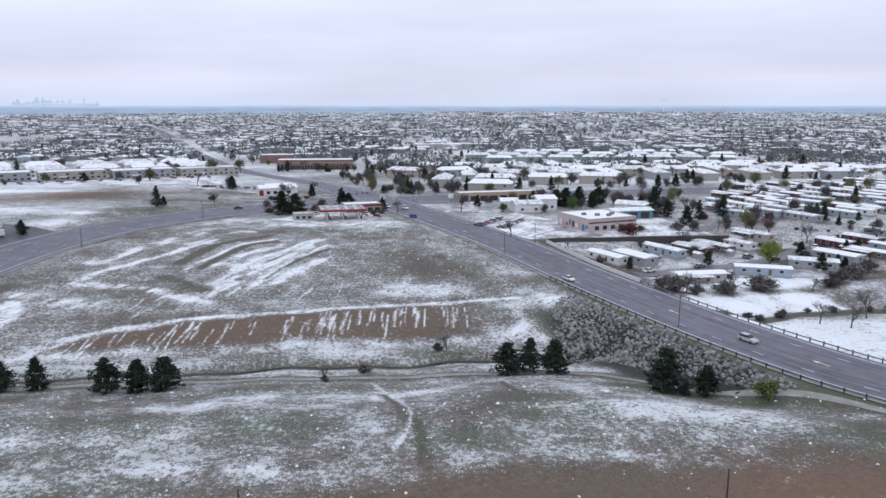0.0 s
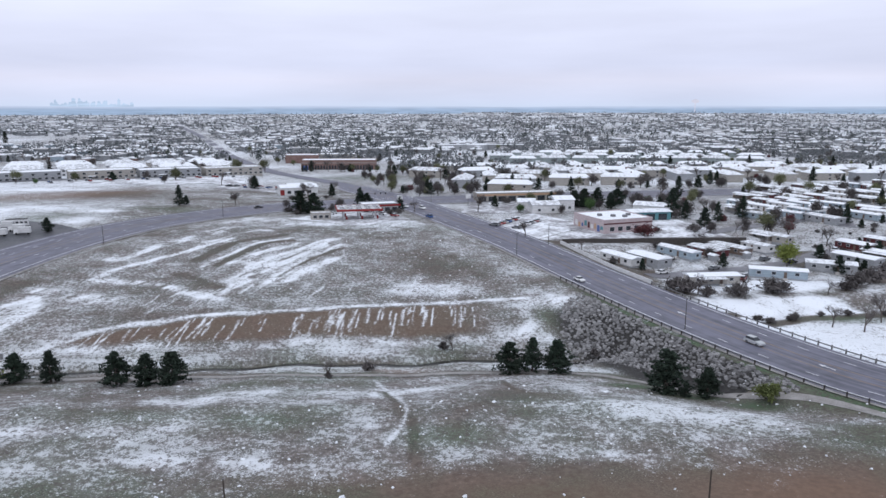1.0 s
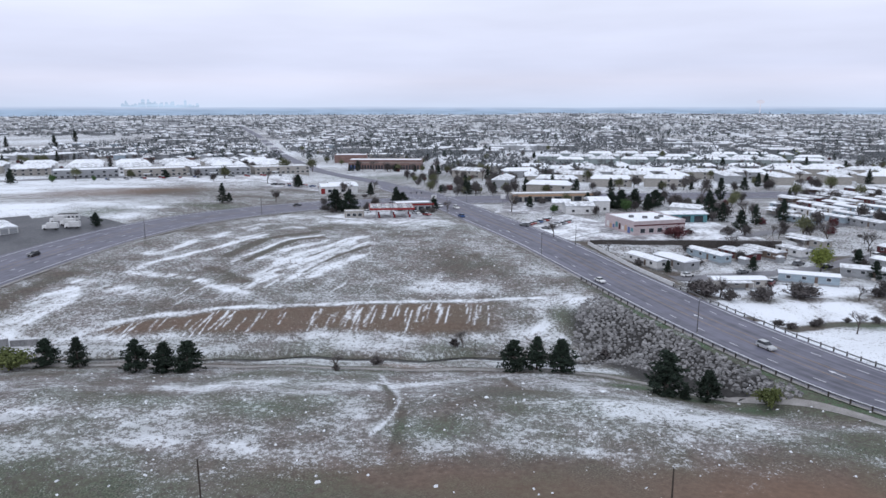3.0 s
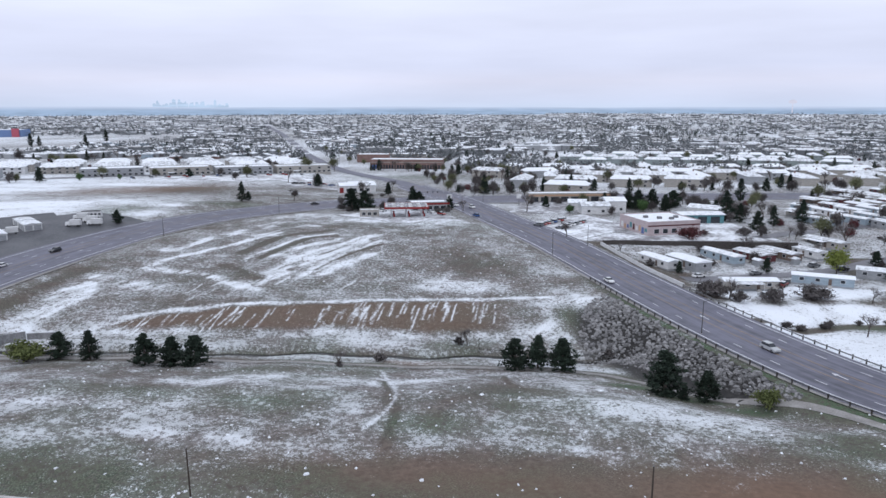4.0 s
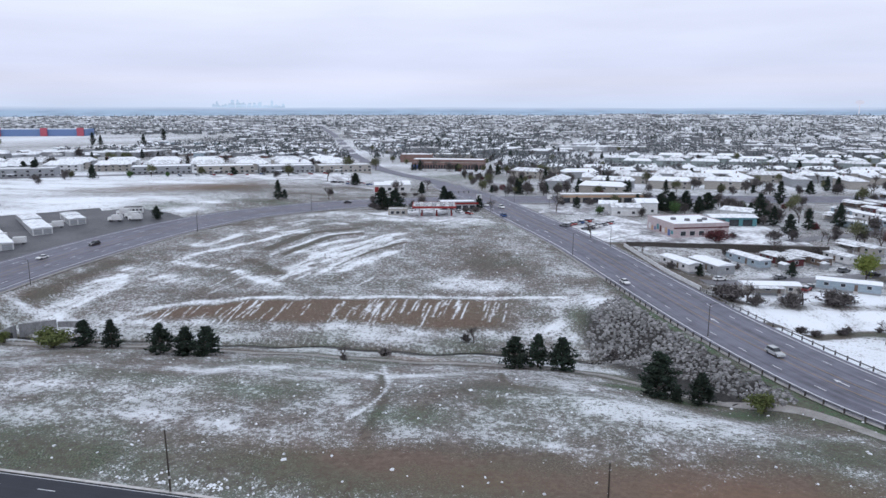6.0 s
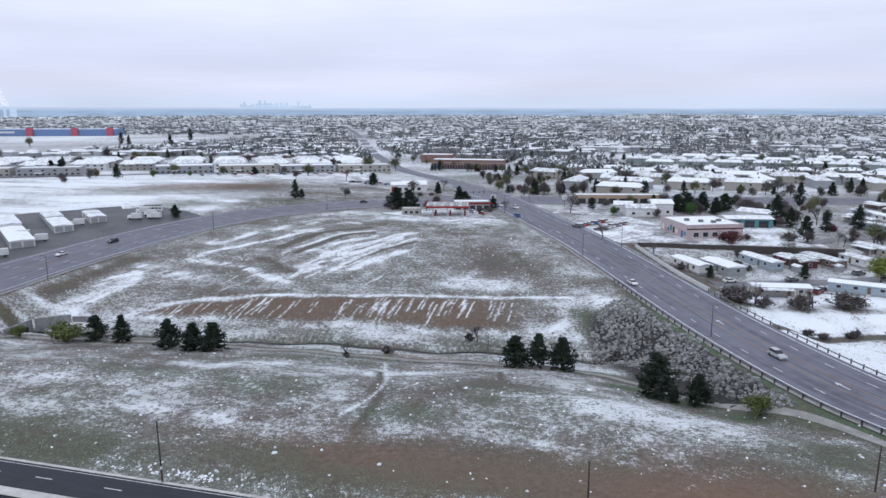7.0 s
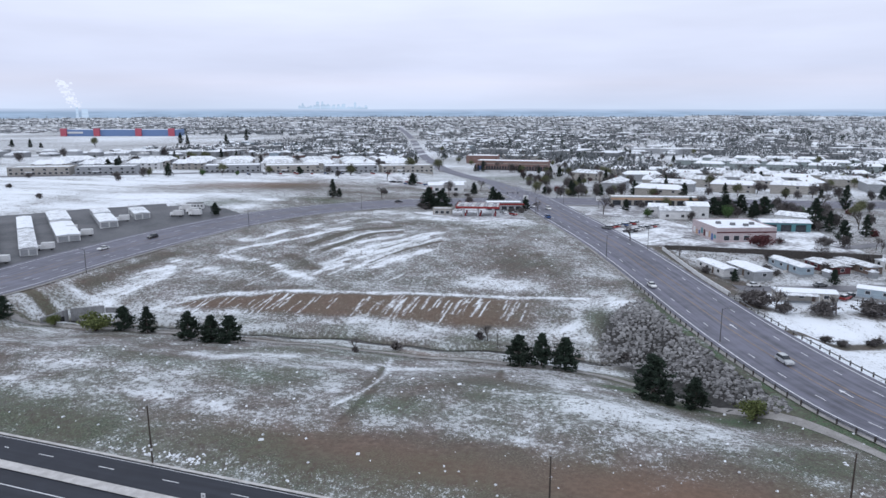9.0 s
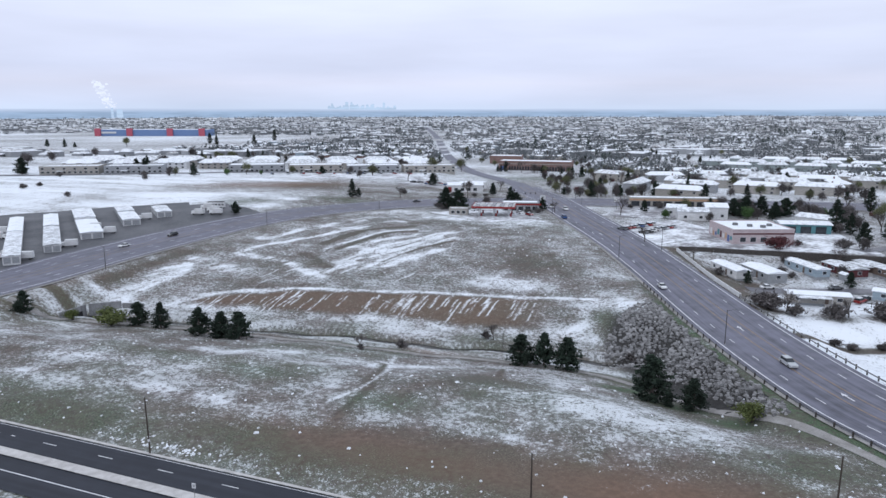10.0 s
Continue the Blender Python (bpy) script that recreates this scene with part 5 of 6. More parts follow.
def shop():
    ob = flat_building("shop", "low pale shop with a painted mural and snowy flat roof", "shop", 67, 309, 24, 24, 5.3, 23, M_PINK, z=8.3)
    part("band", Shape().box(0, -12.06, 3.7, 24.1, 0.1, 0.5), M_MAROON, ob, "dark red band")
    cols = [M_TEAL, M_BLUE, M_ORANGE, M_WHITE, M_MAROON]
    rng = random.Random(2)
    for i in range(9):
        part("mural_panel", Shape().box(-12.06, -10.5 + i * 2.5, rng.uniform(0.3, 1.4), 0.08, rng.uniform(1.2, 2.2), rng.uniform(1.4, 3.0), 0, 0.8), cols[i % 5], ob, "painted mural shape")
    for i in range(4):
        part("roof_unit", Shape().box(-6 + i * 4.2, rng.uniform(-6, 6), 5.4, 1.8, 1.5, 1.0, 0, 0.9), M_STEEL, ob, "grey ventilation unit")
    windows_on(ob, [(-8 + i * 4, -12.05, 0.8, 0) for i in range(5)], 2.2, 1.8)
    t = thing("workshop", "low workshop with a teal canopy and snowy roof", "workshop", pose(88, 336, 8.2, 0, 0, 12))
    part("wall", Shape().box(0, 0, -1, 20, 10, 4.8), M_TEAL, t)
    part("roof", Shape().gable(20, 10, 3.8, 0.8, 0.6, 0.2), M_SNOWROOF, t)
    # flat dark panels drawn for the shade inside the open bays
    for i in range(3):
        part("bay_shade_panel", Shape().box(-6 + i * 6, -5.05, 0, 4.2, 0.1, 3.0), M_GLASS, t, "dark panel for the shade inside an open bay")
    for x, y, sx, sy, a, h in ((42, 357, 14, 10, 10, 4), (52, 366, 10, 12, 10, 5.5), (96, 358, 16, 9, -30, 3.6), (34, 368, 9, 8, 0, 3.6)):
        s = thing("small_building", "small pale building with a snowy gabled roof", "building", pose(x, y, zg(x, y), 0, 0, a), "small buildings near the shop")
        part("wall", Shape().box(0, 0, -1, sx, sy, h + 1), M_WHITE, s)
        part("roof", Shape().gable(sx, sy, h, 1.5, 0.4, 0.2), M_SNOWROOF, s)
        windows_on(s, [(-sx * 0.25, -sy / 2 - 0.03, 1, 0), (sx * 0.25, -sy / 2 - 0.03, 1, 0)], 1.4, 1.2)
    # strip building with an orange front
    st = flat_building("strip_building", "long low commercial building with an orange fascia", "building", 30, 396, 46, 9, 4.4, 14, M_BEIGE)
    part("fascia", Shape().box(0, -4.6, 3.2, 46.2, 0.3, 0.9), M_ORANGE, st, "orange fascia band")
    for i in range(8):
        part("shopfront", Shape().box(-20 + i * 5.6, -4.56, 0.2, 4.2, 0.12, 2.6), M_GLASS, st, "dark shopfront glass")
    wall = setting("wall_retaining", Shape(), M_BLACK, "black retaining wall below the shop yard", "retaining wall")
    sh = Shape()
    for i in range(12):
        x = 42 + i * 6.2
        sh.box(x + 3.0, 279.3 + 0.09 * (x + 3 - 41), zg(x + 3, 277.0) - 1.0, 6.15, 0.5, 8.5 - zg(x + 3, 277.0) + 1.0, 0.09)
    sh2 = sh.mesh("wall_retaining")
    sh2.materials.append(M_DARKPOST)
    wall.data = sh2
    fence = thing("wall_low", "low white snow-topped wall beside the road bank", "low wall", kind="structure")
    for i in range(14):
        x, y = 42 + i * 1.62, 277 - i * 3.95
        part("panel", Shape().box(x, y, zg(x, y) - 0.4, 0.35, 4.2, 1.7, 0.39), M_WHITE, fence)


shop()


def filling_station():
    z = zg(-49, 322)
    ob = thing("filling_station_canopy", "red-fronted filling station canopy with a snow-patched roof", "canopy", pose(-46, 322, z, 0, 0, 14))
    part("canopy_roof", Shape().box(0, 0, 4.9, 20, 16, 0.25), M_SNOWTHIN, ob, "roof with dark bare patches")
    f = Shape()
    for dx, dy, a, b in ((0, -8.1, 20.4, 0.3), (0, 8.1, 20.4, 0.3), (-10.05, 0, 0.3, 15.9), (10.05, 0, 0.3, 15.9)):
        f.box(dx, dy, 4.25, a, b, 0.95)
    part("fascia", f, M_RED, ob, "red fascia")
    for i in range(5):
        for j in range(3):
            part("skylight", Shape().box(-7.8 + i * 3.9, -5.2 + j * 5.1, 5.12, 2.2, 2.8, 0.14), M_GLASS, ob, "dark roof panel")
    for sx in (-7, 0, 7):
        for sy in (-4.5, 4.5):
            part("column", Shape().box(sx, sy, -0.4, 0.5, 0.5, 5.0), M_PAINT, ob)
            part("fuel_pump", Shape().box(sx + 1.2, sy, 0, 0.8, 0.5, 1.7, 0, 0.92), M_RED, ob)
    k = flat_building("kiosk", "small low beige kiosk with a snowy roof", "kiosk", -63, 319, 9, 6, 2.8, 15, M_BEIGE)
    windows_on(k, [(-2.6, -3.05, 0.8, 0), (0, -3.05, 0.8, 0), (2.6, -3.05, 0.8, 0)], 1.6, 1.3)
    s = flat_building("station_shop", "low red-trimmed station shop", "shop", -40, 346, 18, 9, 4.0, 20, M_GREY)
    part("band", Shape().box(0, -4.56, 3.0, 20.1, 0.14, 0.9), M_RED, s, "red sign band")
    windows_on(s, [(-7 + i * 3.5, -4.53, 0.5, 0) for i in range(5)], 2.6, 2.0)
    r = thing("restaurant", "white restaurant with snowy roofs and a red side door", "restaurant", pose(-99, 424, zg(-99, 424), 0, 0, 24))
    part("wall", Shape().box(0, 0, -1, 22, 12, 5.4), M_WHITE, r)
    part("roof", Shape().gable(22, 12, 4.4, 1.4, 0.4, 0.2), M_SNOWROOF, r)
    part("side_door", Shape().box(-10.0, -6.06, 0, 2.4, 0.16, 3.4), M_RED, r, "red entrance")
    windows_on(r, [(-6 + i * 4, -6.03, 1, 0) for i in range(4)], 2.2, 1.8)
    r2 = flat_building("shop", "low white shop beside the crossing with a snowy roof", "shop", -104, 452, 18, 12, 4.0, 24, M_WHITE)
    windows_on(r2, [(-6 + i * 4, -6.03, 0.8, 0) for i in range(4)], 2.2, 1.8)
    rng = random.Random(9)
    for i in range(12):
        x, y = -158 + i * 4.4, 474 + (i % 3) * 5 - i * 2.4
        car(x, y, zg(x, y) + 0.15, rng.uniform(0, 360), rng.choice(list(PAINTS)), rng.choice((1.45, 1.75)), "parked car with snow on its roof by the restaurant", True)
    for i in range(7):
        x, y = -66 + i * 6, 306 + (i % 2) * 4 - i * 0.5
        if i < 2 or i > 4:
            car(x, y + 24, zg(x, y + 24) + 0.15, rng.uniform(0, 360), rng.choice(list(PAINTS)), 1.45, "parked car at the filling station", True)


filling_station()


def storage_yard():
    rng = random.Random(17)
    for (ax, ay), (bx, by), w in (((-179, 172), (-262, 238), 5.6), ((-184, 193), (-255, 251), 6.0), ((-192, 219), (-250, 265), 8.8), ((-199, 248), (-237, 279), 7.6), ((-200, 270), (-217, 284), 7.0)):
        L = math.hypot(bx - ax, by - ay)
        a = math.atan2(by - ay, bx - ax)
        for k, (u, v) in enumerate(((0, 0.56), (0.565, 1.0))):
            m = (u + v) / 2
            x, y, n = ax + (bx - ax) * m, ay + (by - ay) * m, L * (v - u)
            z = zg(x, y)
            ob = thing("storage_shed", "long low white storage shed with a snowy roof", "storage shed", pose(x, y, z, 0, 0, math.degrees(a)), "storage sheds")
            part("wall", Shape().box(0, 0, -1.0, n, w, 3.7), M_WHITE, ob)
            part("roof", Shape().gable(n, w, 2.7, 0.35, 0.2, 0.16), M_SNOWROOF, ob)
            door = Shape().box(0, 0, 0.05, 2.5, 0.06, 2.2).mesh("roller_door")
            for i in range(int(n / 3.4)):
                part("roller_door", door, M_GREY, ob, at=pose(-n / 2 + 2 + i * 3.4, w / 2 + 0.03, 0))
            if k == 0:
                for j in (-1, 1):
                    part("end_door", Shape().box(-n / 2 - 0.04, j * w * 0.24, 0.1, 0.08, w * 0.4, 2.2), M_GREY, ob, "grey end door")
    # parked box trucks and campers between the sheds
    for x, y, s in ((-183, 180, 210), (-190, 178, 215), (-187, 203, 215), (-196, 231, 215), (-203, 227, 215), (-210, 236, 215), (-205, 262, 215), (-189, 281, 200), (-187, 290, 190), (-182, 286, 200), (-196, 296, 200), (-230, 205, 30), (-240, 215, 30)):
        z = zg(x, y) + 0.14
        ob = thing("box_truck", "white box truck parked beside a storage shed", "truck", pose(x, y, z, 0, 0, s + rng.uniform(-6, 6)), "parked trucks")
        part("cargo_box", Shape().box(-1.0, 0, 0.7, 4.6, 2.3, 2.3, 0, 0.98), M_WHITE, ob)
        part("cab", Shape().box(2.2, 0, 0.5, 1.7, 2.0, 1.5, 0, 0.86), PAINTS["white"], ob)
        part("windscreen", Shape().box(2.75, 0, 1.25, 0.5, 1.7, 0.6, 0, 0.8), M_GLASS, ob)
        wheel = Shape().tube((0, -0.13, 0), (0, 0.13, 0), 0.42, 0.42, 12).mesh("wheel")
        for wx in (-2.3, 2.0):
            for wy in (-0.95, 0.95):
                part("wheel", wheel, M_BLACK, ob, at=pose(wx, wy, 0.42))
    ob = thing("camper", "white camper van with a row of dark windows", "camper", pose(-193, 300, zg(-193, 300) + 0.1, 0, 0, 20))
    part("body", Shape().box(0, 0, 0.5, 9, 2.6, 2.7, 0, 0.97), M_WHITE, ob)
    part("roof", Shape().box(0, 0, 3.2, 8.4, 2.4, 0.2), M_BLACK, ob, "dark roof")
    windows_on(ob, [(-3 + i * 1.7, -1.32, 1.6, 0) for i in range(5)], 1.0, 0.8)
    for wx in (-2.8, 2.8):
        part("wheel", Shape().tube((wx, -1.3, 0.4), (wx, 1.3, 0.4), 0.4, 0.4, 12), M_BLACK, ob)


storage_yard()


def long_buildings():
    """Two-storey grey rows north of the western field."""
    A, B = np.array([-455, 408.0]), np.array([-168, 584.0])
    n = 7
    d = (B - A) / np.linalg.norm(B - A)
    spin = math.degrees(math.atan2(d[1], d[0]))
    step = np.linalg.norm(B - A) / n
    for i in range(n):
        c = A + d * step * (i + 0.5)
        if i in (2,):
            continue
        L = step - 4
        ob = flat_building("row_building", "long grey two-storey building with a snowy flat roof", "building", c[0], c[1], L, 22, 6.0, spin, M_GREY if i % 2 else M_BEIGE, group="long grey buildings")
        k = int(L / 4)
        far_windows(ob, [(-L / 2 + 2.5 + j * 4, -11.03, 1.0, 0) for j in range(k)] + [(-L / 2 + 2.5 + j * 4, -11.03, 3.8, 0) for j in range(0, k, 2)], 2.0, 1.4)
        part("entrance_porch", Shape().box(-L * 0.15, -12.1, 2.4, 5, 2.2, 0.5), M_SNOWROOF, ob, "snowy porch roof")
    nrm = np.array([-d[1], d[0]])
    for row in range(3):
        for i in range(9):
            c = A + d * (18 + i * 37) + nrm * (40 + row * 40)
            ob = thing("apartment_house", "pale apartment house with a hipped roof under snow", "apartment house", pose(c[0], c[1], zg(*c), 0, 0, spin + (3 if i % 2 else -2)), "apartment houses west")
            L, W = 27, 13
            part("wall", Shape().box(0, 0, -1.5, L, W, 7.3), (M_BEIGE, M_GREY, M_WHITE)[(i + row) % 3], ob)
            part("roof", Shape().gable(L, W, 5.8, 2.8, 0.6, 0.25, hip=5), M_SNOWROOF, ob)
            part("cross_roof", Shape().gable(7, W + 3, 5.4, 2.2, 0.4, 0.25, x=-6).gable(7, W + 3, 5.4, 2.2, 0.4, 0.25, x=7), M_SNOWROOF, ob)
            far_windows(ob, [(-L / 2 + 3 + j * 5.2, -W / 2 - 0.03, h, 0) for j in range(5) for h in (0.9, 3.7)], 1.7, 1.3)
    # brick building with arcades
    z = zg(-120, 676)
    ob = flat_building("brick_building", "long red-brown brick building with an arcade and snowy roof", "building", -121, 682, 70, 22, 9.6, 5, M_BRICK, z=z - 0.5)
    # dark panels on the wall stand for the shade within the arches
    arch = Shape().box(0, 0, 0.2, 1.9, 0.12, 4.2).box(0, 0, 4.4, 1.3, 0.12, 0.6).mesh("arcade_opening")
    for i in range(22):
        part("arcade_opening", arch, M_GLASS, ob, at=pose(-24 + i * 2.65, -11.06, 0))
    part("cornice", Shape().box(0, -11.1, 7.0, 70.4, 0.3, 0.5), M_BEIGE, ob)
    part("blue_door", Shape().box(-31, -11.06, 0.2, 5, 0.14, 4.5), M_BLUE, ob)
    flat_building("brick_building", "square brick building with a snowy flat roof", "building", -175, 760, 34, 26, 8.5, 10, M_BRICK)
    flat_building("public_building", "pale building with a low hipped snowy roof", "building", -150, 830, 40, 30, 6, 10, M_BEIGE)
    # the blue store far out
    ob = flat_building("superstore", "wide blue superstore with red towers far across the fields", "store", -1180, 1290, 250, 60, 14, 22, M_FARBLUE)
    for u in (-119, -47, 44, 116):
        part("tower", Shape().box(u, -31, -2, 13, 6, 19), M_FARRED, ob, "red entrance tower")
    part("sign_panel", Shape().box(-95, -30.3, 6, 34, 0.5, 4), M_WHITE, ob, "pale sign bars")


long_buildings()


# ---- suburb ----
def house_template(wall, L, W, tall, hip, label, name="house", group="suburban houses", wing=True):
    ob = thing(name, label, "house", None, group)
    body = Shape().box(0, 0, -1.5, L, W, tall + 1.5)
    if wing:
        body.box(-L * 0.28, -W * 0.5 - 1.6, -1.5, L * 0.36, 3.4, tall + 1.3)
    part("wall", body, wall, ob)
    part("roof", Shape().gable(L, W, tall, W * 0.2, 0.5, 0.25, hip=hip), M_SNOWROOF, ob, "roof under snow")
    if wing:
        part("wing_roof", Shape().gable(L * 0.36, W * 0.7 + 3, tall - 0.1, 1.3, 0.4, 0.25, x=-L * 0.28, y=-W * 0.28), M_SNOWROOF, ob, "lower roof under snow")
    far_windows(ob, [(L * 0.08, -W / 2 - 0.03, 1.0, 0), (L * 0.34, -W / 2 - 0.03, 1.0, 0)] + ([(L * k, -W / 2 - 0.03, 3.7, 0) for k in (0.08, 0.35)] if tall > 4 else []), 1.6, 1.2)
    if tall > 4:
        part("chimney", Shape().box(L * 0.25, W * 0.15, tall, 0.8, 0.8, W * 0.2 + 1.0), M_BRICK, ob, "brick chimney")
    return ob


SUBURB = []


def blocked(x, y, r):
    for line, half, _ in ROADS[:2]:
        if np.min(np.hypot(line[:, 0] - x, line[:, 1] - y)) < half + r:
            return True
    return False


def suburb():
    rng = random.Random(44)
    kinds = [(M_WHITE, 14, 9, 3.0, 0, "white bungalow with a snowy gabled roof"), (M_BEIGE, 15, 9, 3.0, 4, "beige bungalow with a snowy hipped roof"), (M_GREY, 13, 9.5, 5.6, 0, "grey two-storey house with a snowy roof"),
             (M_BROWNWALL, 15, 9, 3.1, 0, "brown bungalow with a snowy roof"), (M_BRICK, 14, 9, 3.0, 4, "brick bungalow with a snowy roof"), (M_BLUEGREY, 13, 9, 5.5, 4, "blue-grey two-storey house with a snowy roof")]
    T = [house_template(*k) for k in kinds]
    used = set()

    def put(templates, seen, k, x, y, a):
        m = pose(x, y, zg(x, y), 0, 0, a)
        SUBURB.append((x, y))
        if k in seen:
            copy_thing(templates[k], m)
        else:
            templates[k].matrix_basis = m
            seen.add(k)
    # apartment rows east of the crossing
    A = [house_template(w, 27, 11.5, 5.6, 3, lb, "apartment_block", "apartment blocks east", False) for w, lb in ((M_BEIGE, "long beige apartment block with a snowy roof"), (M_GREENGREY, "long grey-green apartment block with a snowy roof"), (M_GREY, "long grey apartment block with a snowy roof"))]
    seen = set()
    for row, (y0, x0, x1, a) in enumerate(((450, 30, 260, 6), (490, 0, 300, -4), (528, 20, 320, 5), (570, -30, 330, 0), (612, 40, 360, 4), (655, -10, 300, 3), (770, 60, 330, -4), (820, 40, 340, -4), (880, 60, 330, -4))):
        x = x0
        while x < x1:
            yy = y0 + rng.uniform(-6, 6) + (x - x0) * 0.03
            if not blocked(x, yy, 20) and not (row < 2 and x > 130):
                put(A, seen, 1 if row > 5 else rng.choice((0, 2, 0)), x, yy, a + rng.choice((0, 0, 0, 14, 90, -20)) + rng.uniform(-5, 5))
            x += 27 + rng.uniform(4, 14)
    n = 0
    # streets of houses running away to the north
    for k in range(-9, 12):
        for side in (-1, 1):
            y = 715.0
            while y < 1010 and n < 170:
                x = k * 72 - 40 + side * 19 + (y - 715) * 0.12
                y += 17 + rng.uniform(-1, 3)
                if blocked(x, y, 12) or (40 < x < 350 and y < 930) or (-190 < x < -70 and y < 850) or (x < -330 and y < 760):
                    continue
                put(T, used, rng.randrange(6), x + rng.uniform(-2, 2), y, 90 * side + rng.uniform(-5, 5))
                n += 1
    # eastern quarter
    for row in range(9):
        for i in range(14):
            x, y = 330 + i * 21 + row * 6 + rng.uniform(-3, 3), 330 + row * 42 + i * 5 + (15 if i % 2 else -3)
            if n > 270 or blocked(x, y, 12):
                continue
            put(T, used, rng.randrange(6), x, y, rng.choice((0, 0, 180, 90)) + 12 + rng.uniform(-4, 4))
            n += 1
    # trees between the houses
    kinds = ["grey0", "grey1", "bare1", "grey0", "bud0", "spruce2", "grey1", "bud1", "grey1", "plum", "grey0", "spruce0", "grey0", "bare0"]
    far_kinds = ["bare0", "bare1", "bare2", "bud0", "bare1", "spruce2", "bud1", "plum", "spruce0", "grey1"]
    for i in range(760):
        zone = rng.random()
        if zone < 0.40:
            x, y = rng.uniform(-60, 360), rng.uniform(412, 720)
        elif zone < 0.64:
            x, y = rng.uniform(100, 400), rng.uniform(265, 500)
        elif zone < 0.74:
            x, y = rng.uniform(-520, -170), rng.uniform(520, 760)
            if y < 600 + (x + 170) * 0.62:
                continue
        elif zone < 0.80:
            x, y = rng.uniform(-150, -20), rng.uniform(560, 640)
            y = 640 if x < -60 else y
        else:
            x, y = rng.uniform(-420, 700), rng.uniform(700, 1000)
        if blocked(x, y, 5) or min(math.hypot(x - a, y - b) for a, b in HOMES) < 6:
            continue
        Plants.add(rng.choice(kinds if y < 520 else far_kinds), x, y, rng.uniform(0.6, 1.05), rng.uniform(0, 360))


suburb()


# ---- the far suburb, wood and skyline ----
def far_field():
    rng = np.random.default_rng(5)
    roofs, thin_roofs, walls = Shape(), Shape(), Shape()
    trees, dark = Shape(), Shape()

    def spots(count, r0, r1, a0, a1, power=1.0):
        r = r0 * (r1 / r0) ** (rng.random(count) ** power)
        a = np.radians(rng.uniform(a0, a1, count))
        return 30 + r * np.sin(a), r * np.cos(a)
    x, y = spots(6000, 930, 4700, -58, 40, 0.9)
    # houses stand in rows along their streets
    x = np.where((y < 2600), np.round((x - 0.12 * y) / 36) * 36 + 0.12 * y + rng.uniform(-5, 5, len(x)), x)
    keep = np.ones(len(x), bool)
    for line, half, _ in ROADS[:2]:
        for q in line[::3]:
            keep &= np.hypot(x - q[0], y - q[1]) > half + 9
    keep &= ~((x < -700) & (y > 700) & (y < 1420) & (x > -1500))
    keep &= fbm(x, y, 170, 3, 61) < 0.60
    x, y = x[keep], y[keep]
    z = height(x, y)
    for i in range(len(x)):
        t = rng.choice((0.0, 1.57, 0.2, 1.4)) + rng.normal(0, 0.1)
        big = rng.random() < 0.07
        L, W, h = (rng.uniform(35, 70), rng.uniform(18, 30), rng.uniform(5, 8)) if big else (rng.uniform(12, 18), rng.uniform(8, 11), rng.choice((3.0, 3.0, 5.5)))
        walls.box(x[i], y[i], z[i] - 2, L, W, h + 2, t)
        c, s = math.cos(t), math.sin(t)
        a, b, rise = L / 2 + 0.5, W / 2 + 0.5, 0.4 if big else W * 0.2
        vs = [(x[i] + u * c - v * s, y[i] + u * s + v * c, z[i] + h + w) for u, v, w in ((-a, -b, 0), (a, -b, 0), (a, b, 0), (-a, b, 0), (-a * 0.9, 0, rise), (a * 0.9, 0, rise))]
        (thin_roofs if rng.random() < 0.4 else roofs).face_set(vs, [(0, 1, 5, 4), (2, 3, 4, 5), (1, 2, 5), (3, 0, 4), (0, 3, 2, 1)])
    tagged(part("far_house_walls", walls, M_FARWALL, None), "walls of countless distant suburban houses", "houses", kind="stuff")
    tagged(part("far_house_roofs", thin_roofs, M_SNOWTHIN, None), "thinly snowed roofs of countless distant houses", "roofs", kind="stuff")
    tagged(part("far_house_roofs", roofs, M_SNOWROOF, None), "snowy roofs of countless distant houses", "roofs", kind="stuff")
    for count, r0, r1, sh, wide in ((14500, 560, 4850, trees, 1.3), (3400, 800, 4900, dark, 0.8)):
        x, y = spots(count, r0, r1, -60, 42, 0.85)
        keep = ~((x < -640) & (y > 700) & (y < 1300) & (x > -1500))
        keep &= fbm(x, y, 150, 3, 62 if sh is trees else 63) > (0.40 if sh is trees else 0.47)
        for q in EAST[::3]:
            keep &= np.hypot(x - q[0], y - q[1]) > 14
        keep &= (y > 600) & ((x > -60) | (y > 760))
        x, y = x[keep], y[keep]
        z = height(x, y)
        for i in range(len(x)):
            tall = rng.uniform(7, 13)
            w = tall * 0.36 * wide
            n = 20
            p = rng.normal(0, 1, (n, 3))
            p /= np.linalg.norm(p, axis=1)[:, None]
            p *= rng.uniform(0.5, 1.0, n)[:, None]
            if sh is dark:
                k = 1 - (p[:, 2] * 0.5 + 0.5) * 0.8
                p[:, 0] *= k * 1.3
                p[:, 1] *= k * 1.3
            c = np.stack([x[i] + p[:, 0] * w, y[i] + p[:, 1] * w, z[i] + tall * 0.56 + p[:, 2] * tall * 0.44], 1)
            e = rng.normal(0, tall * 0.085, (n, 4, 3))
            k = len(sh.v)
            sh.v += [tuple(v) for v in (c[:, None, :] + e).reshape(-1, 3)]
            sh.f += [(k + 4 * j, k + 4 * j + 1, k + 4 * j + 2, k + 4 * j + 3) for j in range(n)]
    tagged(part("far_trees", trees, M_FARTREE, None), "countless distant leafless street trees", "trees", kind="stuff")
